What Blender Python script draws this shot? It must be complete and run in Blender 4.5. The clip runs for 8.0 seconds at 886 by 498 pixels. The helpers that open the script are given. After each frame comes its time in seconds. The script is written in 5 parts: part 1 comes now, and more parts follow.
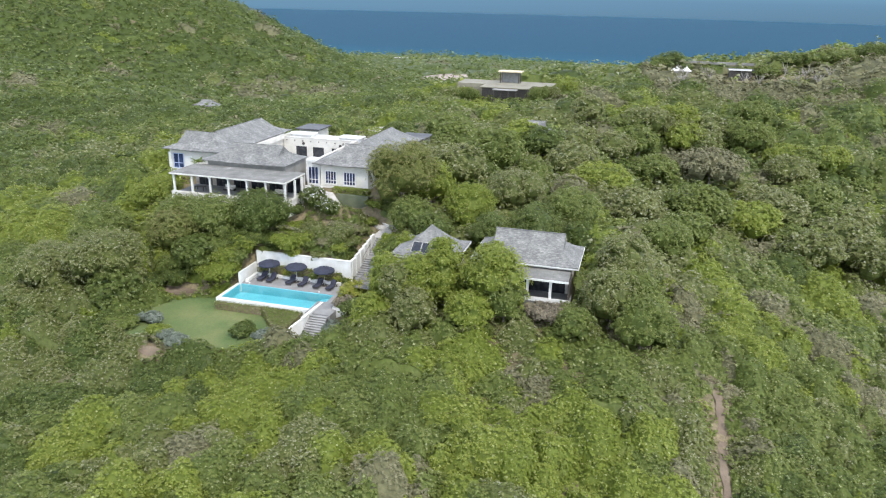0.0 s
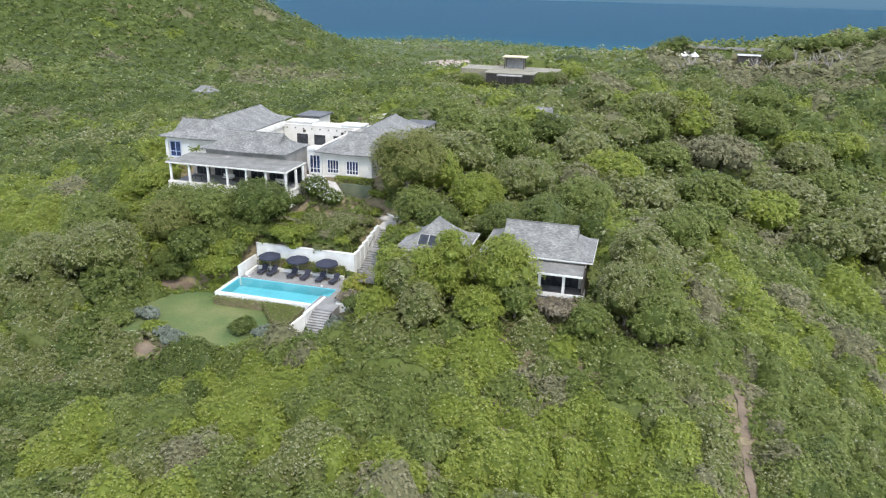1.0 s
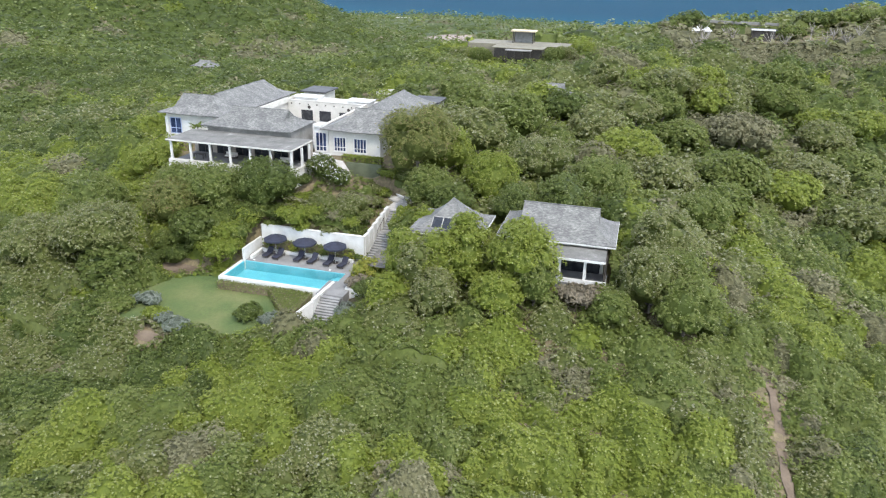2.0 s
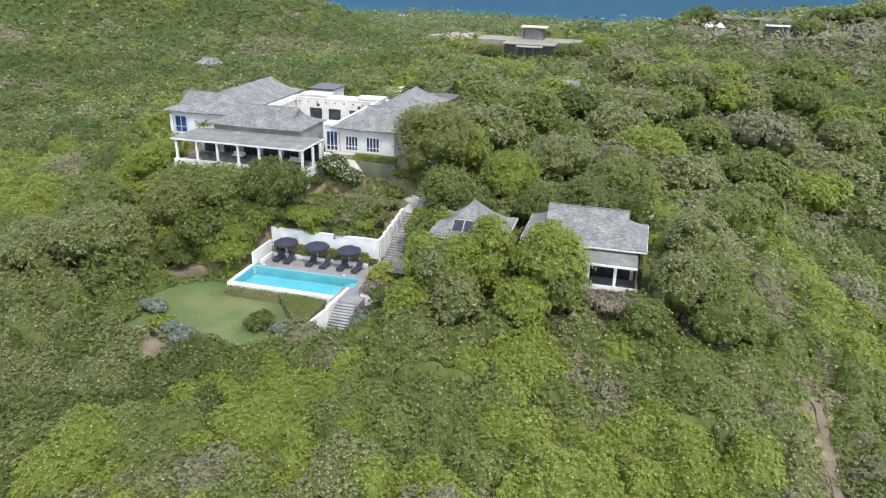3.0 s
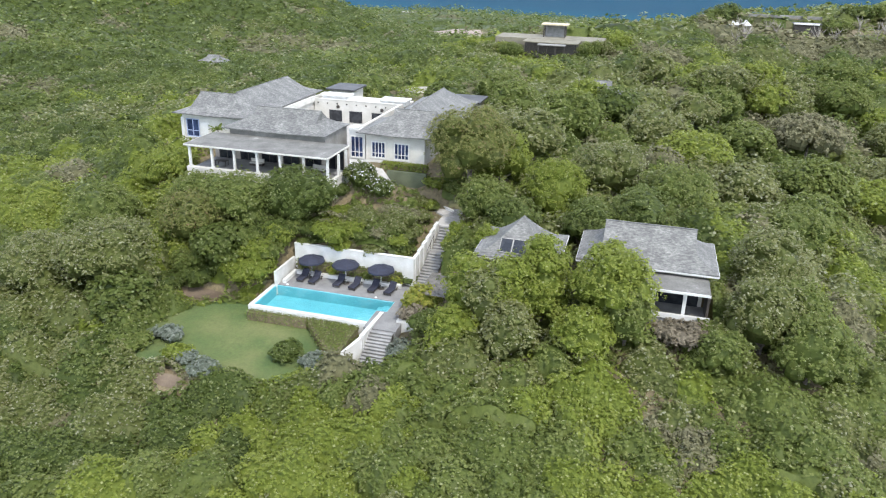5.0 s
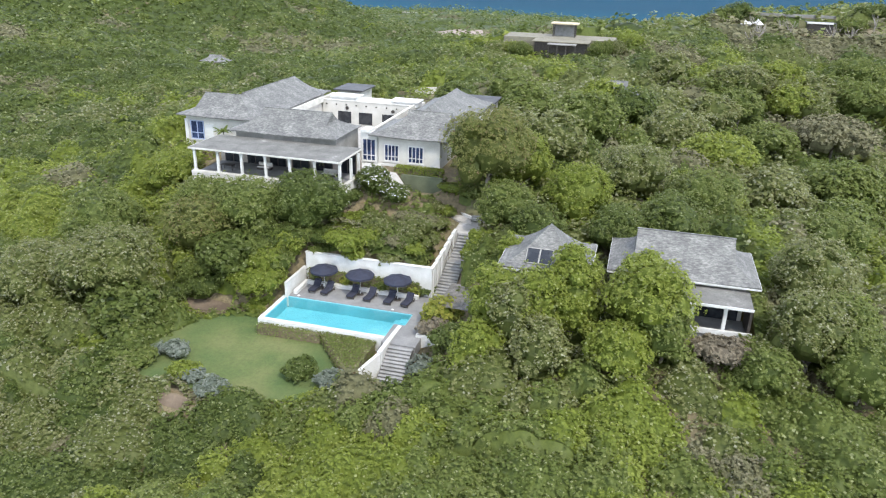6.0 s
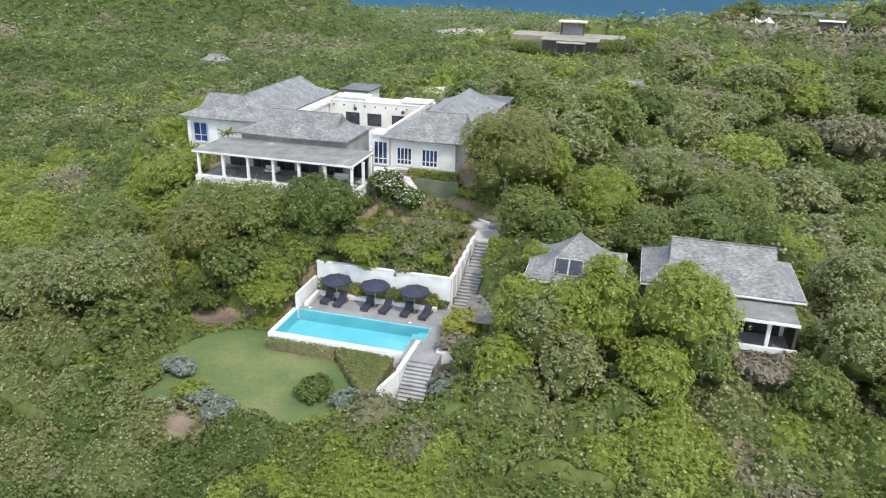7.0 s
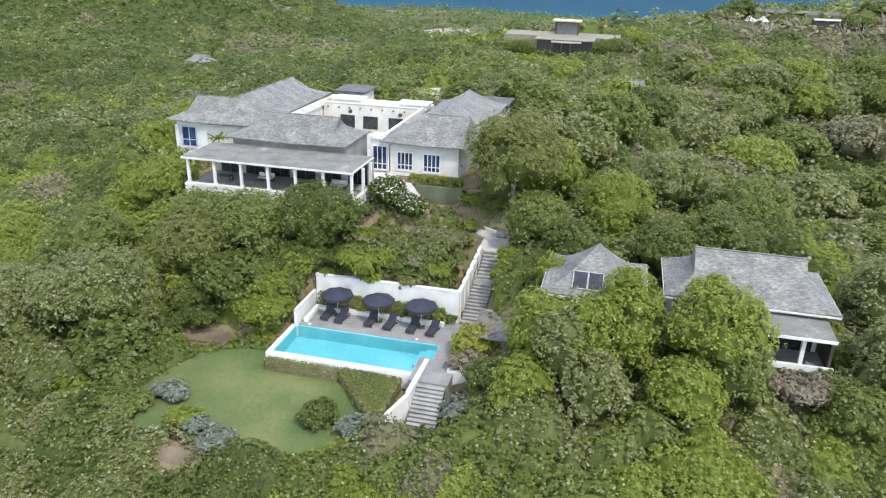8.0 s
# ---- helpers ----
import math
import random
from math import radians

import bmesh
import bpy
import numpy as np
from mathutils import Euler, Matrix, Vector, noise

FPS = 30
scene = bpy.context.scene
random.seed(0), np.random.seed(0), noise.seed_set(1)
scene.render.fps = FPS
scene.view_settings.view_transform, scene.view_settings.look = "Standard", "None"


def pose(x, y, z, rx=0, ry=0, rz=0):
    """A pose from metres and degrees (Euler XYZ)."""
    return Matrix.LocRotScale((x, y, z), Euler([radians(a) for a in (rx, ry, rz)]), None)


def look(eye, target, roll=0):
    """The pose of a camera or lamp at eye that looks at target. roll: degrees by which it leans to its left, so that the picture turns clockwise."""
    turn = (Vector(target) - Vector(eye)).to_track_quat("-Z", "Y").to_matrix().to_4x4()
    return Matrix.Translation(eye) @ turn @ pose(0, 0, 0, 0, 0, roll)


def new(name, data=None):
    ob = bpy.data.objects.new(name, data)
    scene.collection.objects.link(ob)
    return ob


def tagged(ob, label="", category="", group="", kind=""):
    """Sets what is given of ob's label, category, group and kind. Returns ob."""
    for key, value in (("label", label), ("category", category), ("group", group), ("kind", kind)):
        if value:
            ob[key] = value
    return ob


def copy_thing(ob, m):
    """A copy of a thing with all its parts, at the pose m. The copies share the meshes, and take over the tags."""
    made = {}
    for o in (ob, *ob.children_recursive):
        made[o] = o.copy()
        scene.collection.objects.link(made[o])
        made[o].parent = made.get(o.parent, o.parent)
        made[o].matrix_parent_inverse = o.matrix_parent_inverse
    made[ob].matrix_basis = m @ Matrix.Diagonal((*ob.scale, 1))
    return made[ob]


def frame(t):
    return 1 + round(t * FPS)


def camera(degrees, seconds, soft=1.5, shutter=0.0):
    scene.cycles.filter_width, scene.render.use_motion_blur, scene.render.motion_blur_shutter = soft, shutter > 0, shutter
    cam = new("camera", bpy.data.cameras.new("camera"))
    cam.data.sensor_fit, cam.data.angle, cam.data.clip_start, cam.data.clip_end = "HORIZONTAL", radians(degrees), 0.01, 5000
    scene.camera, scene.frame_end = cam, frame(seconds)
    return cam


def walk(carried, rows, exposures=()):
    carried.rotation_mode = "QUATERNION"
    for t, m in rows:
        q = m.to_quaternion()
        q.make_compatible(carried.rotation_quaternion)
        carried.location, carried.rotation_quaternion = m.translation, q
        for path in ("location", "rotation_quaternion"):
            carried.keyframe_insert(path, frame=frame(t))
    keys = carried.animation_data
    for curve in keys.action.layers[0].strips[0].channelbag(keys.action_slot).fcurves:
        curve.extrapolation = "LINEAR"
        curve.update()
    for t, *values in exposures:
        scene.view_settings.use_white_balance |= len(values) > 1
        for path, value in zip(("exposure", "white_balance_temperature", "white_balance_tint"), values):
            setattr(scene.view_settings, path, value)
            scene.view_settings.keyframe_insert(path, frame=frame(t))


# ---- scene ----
cam = camera(61.9, 8.0, soft=1.2)
PATH = [
    (0, (1.049, 0.149, 50.774), (0.565, 1.979, 50.129), 1.4),
    (0.5, (0.132, 1.951, 50.539), (-0.349, 3.777, 49.883), 1.4),
    (1, (-1.052, 3.891, 50.172), (-1.532, 5.71, 49.493), 1.4),
    (1.5, (-2.386, 5.782, 49.668), (-2.861, 7.588, 48.952), 1.5),
    (1.7, (-2.999, 6.567, 49.572), (-3.472, 8.367, 48.84), 1.6),
    (3, (-7.47, 11.557, 48.287), (-7.945, 13.353, 47.545), 1.5),
    (3.5, (-9.246, 13.372, 48.029), (-9.721, 15.167, 47.286), 1.6),
    (4, (-11.102, 15.274, 47.819), (-11.577, 17.069, 47.073), 1.6),
    (4.5, (-12.908, 17.071, 47.615), (-13.382, 18.865, 46.869), 1.7),
    (4.7, (-13.642, 17.815, 47.549), (-14.115, 19.608, 46.8), 1.7),
    (6, (-18.238, 22.874, 46.487), (-18.708, 24.668, 45.74), 1.7),
    (6.5, (-20.002, 24.672, 46.113), (-20.469, 26.466, 45.365), 1.7),
    (7, (-21.742, 26.662, 45.75), (-22.205, 28.458, 45.001), 1.7),
    (7.5, (-23.437, 28.549, 45.429), (-23.886, 30.348, 44.679), 1.7),
    (8, (-25.111, 30.546, 45.105), (-25.536, 32.352, 44.357), 1.7),
]
walk(cam, [(t, look(eye, target, roll)) for t, eye, target, roll in PATH])

# ---- world, sun, exposure ----
world = bpy.data.worlds.new("sky")
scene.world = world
world.use_nodes = True
SUN_EL, SUN_AZ = 56.0, -45.0          # height; direction towards the sun, counted from +x towards +y
wn, wl = world.node_tree.nodes, world.node_tree.links
sky = wn.new("ShaderNodeTexSky")
sky.sky_type, sky.sun_disc = "NISHITA", False
sky.sun_elevation, sky.sun_rotation = radians(SUN_EL), radians(90 - SUN_AZ)
sky.air_density, sky.dust_density, sky.ozone_density, sky.altitude = 1.0, 0.4, 2.0, 60
# sky colour darkened by hand to a dull blue towards the horizon all round
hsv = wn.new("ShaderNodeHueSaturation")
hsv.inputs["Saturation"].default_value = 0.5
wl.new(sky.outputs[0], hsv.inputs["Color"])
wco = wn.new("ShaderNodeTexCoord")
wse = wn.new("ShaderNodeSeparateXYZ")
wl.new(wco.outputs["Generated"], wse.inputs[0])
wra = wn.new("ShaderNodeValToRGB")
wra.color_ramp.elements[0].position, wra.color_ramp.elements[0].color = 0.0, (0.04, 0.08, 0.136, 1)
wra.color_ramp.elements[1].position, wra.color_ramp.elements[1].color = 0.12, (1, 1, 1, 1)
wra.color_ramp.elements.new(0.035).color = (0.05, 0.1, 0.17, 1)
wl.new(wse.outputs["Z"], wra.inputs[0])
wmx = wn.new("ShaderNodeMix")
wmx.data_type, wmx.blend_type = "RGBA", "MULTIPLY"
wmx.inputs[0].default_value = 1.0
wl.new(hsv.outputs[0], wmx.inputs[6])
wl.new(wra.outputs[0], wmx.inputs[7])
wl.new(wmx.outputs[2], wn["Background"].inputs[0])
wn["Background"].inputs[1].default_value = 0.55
sun = new("sun", bpy.data.lights.new("sun", "SUN"))
sun.data.energy, sun.data.angle, sun.data.color = 3.1, radians(0.6), (1.0, 0.95, 0.84)
sd = Vector((math.cos(radians(SUN_EL)) * math.cos(radians(SUN_AZ)), math.cos(radians(SUN_EL)) * math.sin(radians(SUN_AZ)), math.sin(radians(SUN_EL))))
sun.matrix_world = look(sd * 100, (0, 0, 0))
scene.view_settings.exposure = 0.32



# ---- materials ----
def nodes_of(name):
    m = bpy.data.materials.new(name)
    m.use_nodes = True
    return m, m.node_tree.nodes, m.node_tree.links, m.node_tree.nodes["Principled BSDF"]


def noise_node(n, l, scale, detail=4, coord="Object", rough=0.55, stretch=None):
    tc = n.new("ShaderNodeTexCoord")
    t = n.new("ShaderNodeTexNoise")
    t.inputs["Scale"].default_value, t.inputs["Detail"].default_value, t.inputs["Roughness"].default_value = scale, detail, rough
    if stretch:
        mp = n.new("ShaderNodeMapping")
        mp.inputs["Scale"].default_value = stretch
        l.new(tc.outputs[coord], mp.inputs[0])
        l.new(mp.outputs[0], t.inputs["Vector"])
    else:
        l.new(tc.outputs[coord], t.inputs["Vector"])
    return t.outputs["Fac"]


def ramp(n, l, fac, stops):
    r = n.new("ShaderNodeValToRGB")
    while len(r.color_ramp.elements) < len(stops):
        r.color_ramp.elements.new(0.5)
    for e, (p, c) in zip(r.color_ramp.elements, stops):
        e.position, e.color = p, (*c, 1)
    l.new(fac, r.inputs[0])
    return r.outputs[0]


def mixed(n, l, a, b, fac, how="MIX"):
    m = n.new("ShaderNodeMix")
    m.data_type, m.blend_type = "RGBA", how
    for sock, v in ((m.inputs[6], a), (m.inputs[7], b), (m.inputs[0], fac)):
        if isinstance(v, (int, float)):
            sock.default_value = v
        elif isinstance(v, tuple):
            sock.default_value = (*v, 1)
        else:
            l.new(v, sock)
    return m.outputs[2]


def bumped(n, l, p, height, strength, dist):
    b = n.new("ShaderNodeBump")
    b.inputs["Strength"].default_value, b.inputs["Distance"].default_value = strength, dist
    l.new(height, b.inputs["Height"])
    l.new(b.outputs[0], p.inputs["Normal"])


def plain(name, dark, light, rough=0.7, scale=0.6, fine=9.0, bump=0.2, metal=0.0, contrast=(0.35, 0.65)):
    """A surface with broad stains and fine grain between two colours."""
    m, n, l, p = nodes_of(name)
    broad = ramp(n, l, noise_node(n, l, scale, 5), [(contrast[0], dark), (contrast[1], light)])
    grain = noise_node(n, l, fine, 3)
    g = ramp(n, l, grain, [(0.3, (0.8, 0.8, 0.8)), (0.7, (1.0, 1.0, 1.0))])
    l.new(mixed(n, l, broad, g, 1.0, "MULTIPLY"), p.inputs["Base Color"])
    p.inputs["Roughness"].default_value, p.inputs["Metallic"].default_value = rough, metal
    bumped(n, l, p, grain, bump, 0.03)
    return m


def shingle_material():
    """Weathered grey cedar shingles: courses by height, streaks down the slope, bleached patches."""
    m, n, l, p = nodes_of("weathered_shingles")
    tc = n.new("ShaderNodeTexCoord")
    sep = n.new("ShaderNodeSeparateXYZ")
    l.new(tc.outputs["Object"], sep.inputs[0])
    mul = n.new("ShaderNodeMath")
    mul.operation, mul.inputs[1].default_value = "MULTIPLY", 9.0
    l.new(sep.outputs["Z"], mul.inputs[0])
    fr = n.new("ShaderNodeMath")
    fr.operation = "FRACT"
    l.new(mul.outputs[0], fr.inputs[0])
    patch = ramp(n, l, noise_node(n, l, 0.55, 6, rough=0.65), [(0.32, (0.098, 0.096, 0.09)), (0.5, (0.135, 0.132, 0.123)), (0.66, (0.188, 0.184, 0.17))])
    chips = ramp(n, l, noise_node(n, l, 3.0, 6, stretch=(0.8, 0.8, 3.2), rough=0.7), [(0.34, (0.5, 0.5, 0.5)), (0.52, (0.92, 0.92, 0.92)), (0.68, (1.55, 1.55, 1.5))])
    col = mixed(n, l, patch, chips, 1.0, "MULTIPLY")
    line = ramp(n, l, fr.outputs[0], [(0.0, (0.72, 0.72, 0.72)), (0.25, (1.0, 1.0, 1.0))])
    l.new(mixed(n, l, col, line, 0.7, "MULTIPLY"), p.inputs["Base Color"])
    p.inputs["Roughness"].default_value = 0.75
    bumped(n, l, p, fr.outputs[0], 0.5, 0.03)
    return m


def leaf_material(name, a, b, c, rough=0.5, through_light=0.25, fleck=None, share=0.0):
    """Foliage: colour by plant, by spray and by leaf; fleck paints pale blossom, tips and leaf glints on a share of the
    leaves.
    """
    m, n, l, p = nodes_of(name)
    geo = n.new("ShaderNodeNewGeometry")
    tone = n.new("ShaderNodeAttribute")
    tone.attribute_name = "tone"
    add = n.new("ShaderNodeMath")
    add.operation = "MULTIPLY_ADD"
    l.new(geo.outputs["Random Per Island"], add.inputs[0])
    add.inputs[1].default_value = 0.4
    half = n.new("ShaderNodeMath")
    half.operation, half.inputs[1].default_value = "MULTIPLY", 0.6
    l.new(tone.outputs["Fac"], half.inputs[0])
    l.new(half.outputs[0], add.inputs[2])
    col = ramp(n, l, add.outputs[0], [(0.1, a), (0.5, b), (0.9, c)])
    if fleck:
        turn = n.new("ShaderNodeMath")
        turn.operation, turn.inputs[1].default_value = "MULTIPLY", 7.31
        l.new(geo.outputs["Random Per Island"], turn.inputs[0])
        part_of = n.new("ShaderNodeMath")
        part_of.operation = "FRACT"
        l.new(turn.outputs[0], part_of.inputs[0])
        on = n.new("ShaderNodeMath")
        on.operation, on.inputs[1].default_value = "LESS_THAN", share
        l.new(part_of.outputs[0], on.inputs[0])
        leafy = n.new("ShaderNodeMath")       # the darkened shell inside, with a tone below nothing, gets no flecks
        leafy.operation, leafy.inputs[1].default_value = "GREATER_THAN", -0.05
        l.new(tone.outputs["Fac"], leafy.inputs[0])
        both = n.new("ShaderNodeMath")
        both.operation = "MULTIPLY"
        l.new(on.outputs[0], both.inputs[0])
        l.new(leafy.outputs[0], both.inputs[1])
        col = mixed(n, l, col, fleck, both.outputs[0])
    fine = ramp(n, l, noise_node(n, l, 2.3, 5, rough=0.7), [(0.3, (0.72, 0.74, 0.72)), (0.7, (1.22, 1.2, 1.18))])
    col = mixed(n, l, col, fine, 1.0, "MULTIPLY")
    l.new(col, p.inputs["Base Color"])
    p.inputs["Roughness"].default_value, p.inputs["Specular IOR Level"].default_value = rough, 0.25
    tr = n.new("ShaderNodeBsdfTranslucent")
    l.new(col, tr.inputs[0])
    mx = n.new("ShaderNodeMixShader")
    mx.inputs[0].default_value = through_light
    l.new(p.outputs[0], mx.inputs[1])
    l.new(tr.outputs[0], mx.inputs[2])
    l.new(mx.outputs[0], n["Material Output"].inputs[0])
    return m


def ground_material():
    m, n, l, p = nodes_of("scrub_soil")
    soil = ramp(n, l, noise_node(n, l, 0.16, 6), [(0.3, (0.1, 0.085, 0.04)), (0.5, (0.15, 0.12, 0.065)), (0.75, (0.21, 0.165, 0.1))])
    litter = ramp(n, l, noise_node(n, l, 2.5, 6, rough=0.7), [(0.3, (0.5, 0.5, 0.5)), (0.7, (1.2, 1.2, 1.2))])
    l.new(mixed(n, l, soil, litter, 1.0, "MULTIPLY"), p.inputs["Base Color"])
    p.inputs["Roughness"].default_value = 0.95
    bumped(n, l, p, noise_node(n, l, 4.0, 5), 0.6, 0.15)
    return m


def sea_material():
    m, n, l, p = nodes_of("sea_water")
    tc = n.new("ShaderNodeTexCoord")
    sep = n.new("ShaderNodeSeparateXYZ")
    l.new(tc.outputs["Object"], sep.inputs[0])
    mr = n.new("ShaderNodeMapRange")
    mr.inputs[1].default_value, mr.inputs[2].default_value = 1040, 1800
    l.new(sep.outputs["Y"], mr.inputs[0])
    col = ramp(n, l, mr.outputs[0], [(0.0, (0.02, 0.15, 0.19)), (0.15, (0.011, 0.056, 0.09)), (0.5, (0.011, 0.044, 0.074))])
    l.new(col, p.inputs["Base Color"])
    p.inputs["Roughness"].default_value, p.inputs["IOR"].default_value, p.inputs["Specular IOR Level"].default_value = 0.6, 1.1, 0.05
    bumped(n, l, p, noise_node(n, l, 0.05, 6, rough=0.7), 0.5, 1.0)
    return m


def lawn_material():
    m, n, l, p = nodes_of("mown_lawn")
    broad = ramp(n, l, noise_node(n, l, 0.14, 4), [(0.36, (0.052, 0.085, 0.019)), (0.5, (0.078, 0.102, 0.026)), (0.62, (0.11, 0.12, 0.038)), (0.74, (0.15, 0.145, 0.06))])
    fine = ramp(n, l, noise_node(n, l, 3.0, 6, rough=0.75), [(0.3, (0.75, 0.75, 0.75)), (0.7, (1.15, 1.15, 1.15))])
    l.new(mixed(n, l, broad, fine, 1.0, "MULTIPLY"), p.inputs["Base Color"])
    p.inputs["Roughness"].default_value = 0.9
    bumped(n, l, p, noise_node(n, l, 25, 3), 0.5, 0.04)
    return m


def glass_dark(name, a, b):
    m, n, l, p = nodes_of(name)
    p.inputs["Base Color"].default_value = (0.02, 0.035, 0.07, 1)
    p.inputs["Roughness"].default_value, p.inputs["IOR"].default_value = 0.06, 1.5
    l.new(ramp(n, l, noise_node(n, l, 0.9, 2), [(0.4, a), (0.6, b)]), p.inputs["Base Color"])
    return m


def water_material():
    m, n, l, p = nodes_of("pool_water")
    gl = n.new("ShaderNodeBsdfGlossy")
    gl.inputs["Roughness"].default_value = 0.05
    tr = n.new("ShaderNodeBsdfTransparent")
    tr.inputs[0].default_value = (0.72, 0.97, 0.99, 1)
    fz = n.new("ShaderNodeFresnel")
    fz.inputs["IOR"].default_value = 1.33
    b = n.new("ShaderNodeBump")
    b.inputs["Strength"].default_value, b.inputs["Distance"].default_value = 0.25, 0.05
    l.new(noise_node(n, l, 2.5, 3), b.inputs["Height"])
    l.new(b.outputs[0], gl.inputs["Normal"])
    l.new(b.outputs[0], fz.inputs["Normal"])
    mx = n.new("ShaderNodeMixShader")
    l.new(fz.outputs[0], mx.inputs[0])
    l.new(tr.outputs[0], mx.inputs[1])
    l.new(gl.outputs[0], mx.inputs[2])
    l.new(mx.outputs[0], n["Material Output"].inputs[0])
    return m


SHINGLE = shingle_material()
STUCCO = plain("cream_stucco", (0.45, 0.428, 0.378), (0.56, 0.536, 0.486), 0.85, 0.5, 12, 0.15)
WHITE = plain("white_paint", (0.5, 0.49, 0.455), (0.6, 0.592, 0.565), 0.6, 0.8, 12, 0.1)
def stained_concrete():
    m, n, l, p = nodes_of("stained_flat_roof")
    base = ramp(n, l, noise_node(n, l, 0.45, 6, rough=0.65), [(0.3, (0.085, 0.082, 0.072)), (0.52, (0.135, 0.13, 0.117)), (0.64, (0.165, 0.16, 0.145)), (0.7, (0.34, 0.33, 0.31))])
    fine = ramp(n, l, noise_node(n, l, 6.0, 4), [(0.3, (0.75, 0.75, 0.75)), (0.7, (1.1, 1.1, 1.1))])
    l.new(mixed(n, l, base, fine, 1.0, "MULTIPLY"), p.inputs["Base Color"])
    p.inputs["Roughness"].default_value = 0.9
    return m


ROOFTOP = stained_concrete()
SLAB = plain("weathered_concrete", (0.14, 0.135, 0.12), (0.25, 0.24, 0.22), 0.9, 0.35, 5, 0.25)
DECK = plain("grey_stone_deck", (0.16, 0.156, 0.15), (0.225, 0.22, 0.21), 0.85, 0.7, 7, 0.15)
STEP = plain("grey_step_stone", (0.2, 0.194, 0.182), (0.29, 0.282, 0.27), 0.85, 0.9, 8, 0.15)
# step stone darkened to paint shade on risers; plain grey on the far pavilion
RISER = plain("darkened_step_stone", (0.14, 0.138, 0.128), (0.22, 0.215, 0.205), 0.9, 0.9, 8, 0.15)
POOL = plain("pale_pool_plaster", (0.145, 0.4, 0.455), (0.19, 0.475, 0.53), 0.6, 0.3, 4, 0.05)
NAVY = plain("navy_canvas", (0.012, 0.0135, 0.026), (0.022, 0.025, 0.044), 0.85, 1.5, 20, 0.1)
NAVYPAD = plain("navy_cushion", (0.012, 0.013, 0.024), (0.026, 0.028, 0.046), 0.9, 2.0, 25, 0.15)
DARKWOOD = plain("dark_stained_wood", (0.025, 0.02, 0.016), (0.06, 0.048, 0.038), 0.6, 2.0, 20, 0.1)
GREYWOOD = plain("silvered_teak", (0.2, 0.19, 0.175), (0.34, 0.325, 0.3), 0.8, 1.5, 15, 0.2)
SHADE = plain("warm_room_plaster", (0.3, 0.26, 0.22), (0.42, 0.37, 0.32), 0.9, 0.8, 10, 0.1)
DARKROOF = plain("dark_grey_roof", (0.05, 0.05, 0.053), (0.085, 0.085, 0.088), 0.8, 0.5, 6, 0.2)
STONE = plain("rubble_stone", (0.2, 0.16, 0.13), (0.4, 0.33, 0.28), 0.95, 0.9, 4, 0.7)
PATH_M = plain("pale_paving", (0.28, 0.265, 0.24), (0.42, 0.4, 0.37), 0.9, 0.8, 7, 0.2)
EARTH = plain("bare_earth", (0.095, 0.068, 0.045), (0.17, 0.128, 0.088), 0.95, 0.3, 4, 0.4)
BARK = plain("grey_bark", (0.1, 0.085, 0.07), (0.22, 0.19, 0.165), 0.95, 1.5, 14, 0.6)
BLUEGLASS = glass_dark("blue_window_glass", (0.016, 0.024, 0.055), (0.036, 0.052, 0.11))
GLASS, WATER, SEA, LAWN, SOIL = glass_dark("window_glass", (0.012, 0.014, 0.018), (0.03, 0.032, 0.036)), water_material(), sea_material(), lawn_material(), ground_material()
BLUE = plain("blue_grey_shutter", (0.24, 0.29, 0.42), (0.32, 0.38, 0.52), 0.6, 1.5, 15, 0.1)
# pale flecks on bright, green and dark leaves are painted leaf glints
LEAF_BRIGHT = leaf_material("bright_leaves", (0.148, 0.185, 0.029), (0.195, 0.236, 0.039), (0.245, 0.275, 0.06), 0.55, 0.5, (0.32, 0.345, 0.14), 0.06)
LEAF_MID = leaf_material("green_leaves", (0.106, 0.138, 0.031), (0.145, 0.176, 0.043), (0.19, 0.218, 0.066), 0.55, 0.5, (0.28, 0.3, 0.14), 0.07)
LEAF_DARK = leaf_material("dark_leaves", (0.071, 0.098, 0.0215), (0.1, 0.131, 0.03), (0.152, 0.18, 0.052), 0.5, 0.5, (0.25, 0.28, 0.13), 0.06)
# silver flecks paint both blossom and leaf sheen
LEAF_SILVER = leaf_material("silver_leaves", (0.12, 0.142, 0.038), (0.165, 0.182, 0.06), (0.235, 0.24, 0.105), 0.55, 0.5, (0.31, 0.315, 0.2), 0.13)
LEAF_OLIVE = leaf_material("olive_leaves", (0.118, 0.138, 0.034), (0.162, 0.178, 0.048), (0.222, 0.222, 0.08), 0.55, 0.5, (0.22, 0.16, 0.09), 0.06)
LEAF_DRY = leaf_material("dry_twigs", (0.115, 0.112, 0.056), (0.155, 0.148, 0.08), (0.205, 0.19, 0.118), 0.9, 0.25)
LEAF_GREY = leaf_material("blue_grey_leaves", (0.0829, 0.099, 0.0683), (0.139, 0.16, 0.126), (0.221, 0.238, 0.199), 0.6, 0.25)
LEAF_RED = leaf_material("purple_brown_leaves", (0.125, 0.106, 0.076), (0.19, 0.162, 0.115), (0.265, 0.228, 0.165), 0.7, 0.25)
LEAF_YELLOW = leaf_material("yellow_leaves", (0.14, 0.17, 0.025), (0.21, 0.22, 0.035), (0.3, 0.28, 0.06), 0.55, 0.3)


# ---- building helpers ----
def mesh_of(name, bm, material):
    me = bpy.data.meshes.new(name)
    bmesh.ops.recalc_face_normals(bm, faces=bm.faces)
    bm.to_mesh(me)
    bm.free()
    for mt in (material if isinstance(material, (list, tuple)) else [material]):
        me.materials.append(mt)
    return me


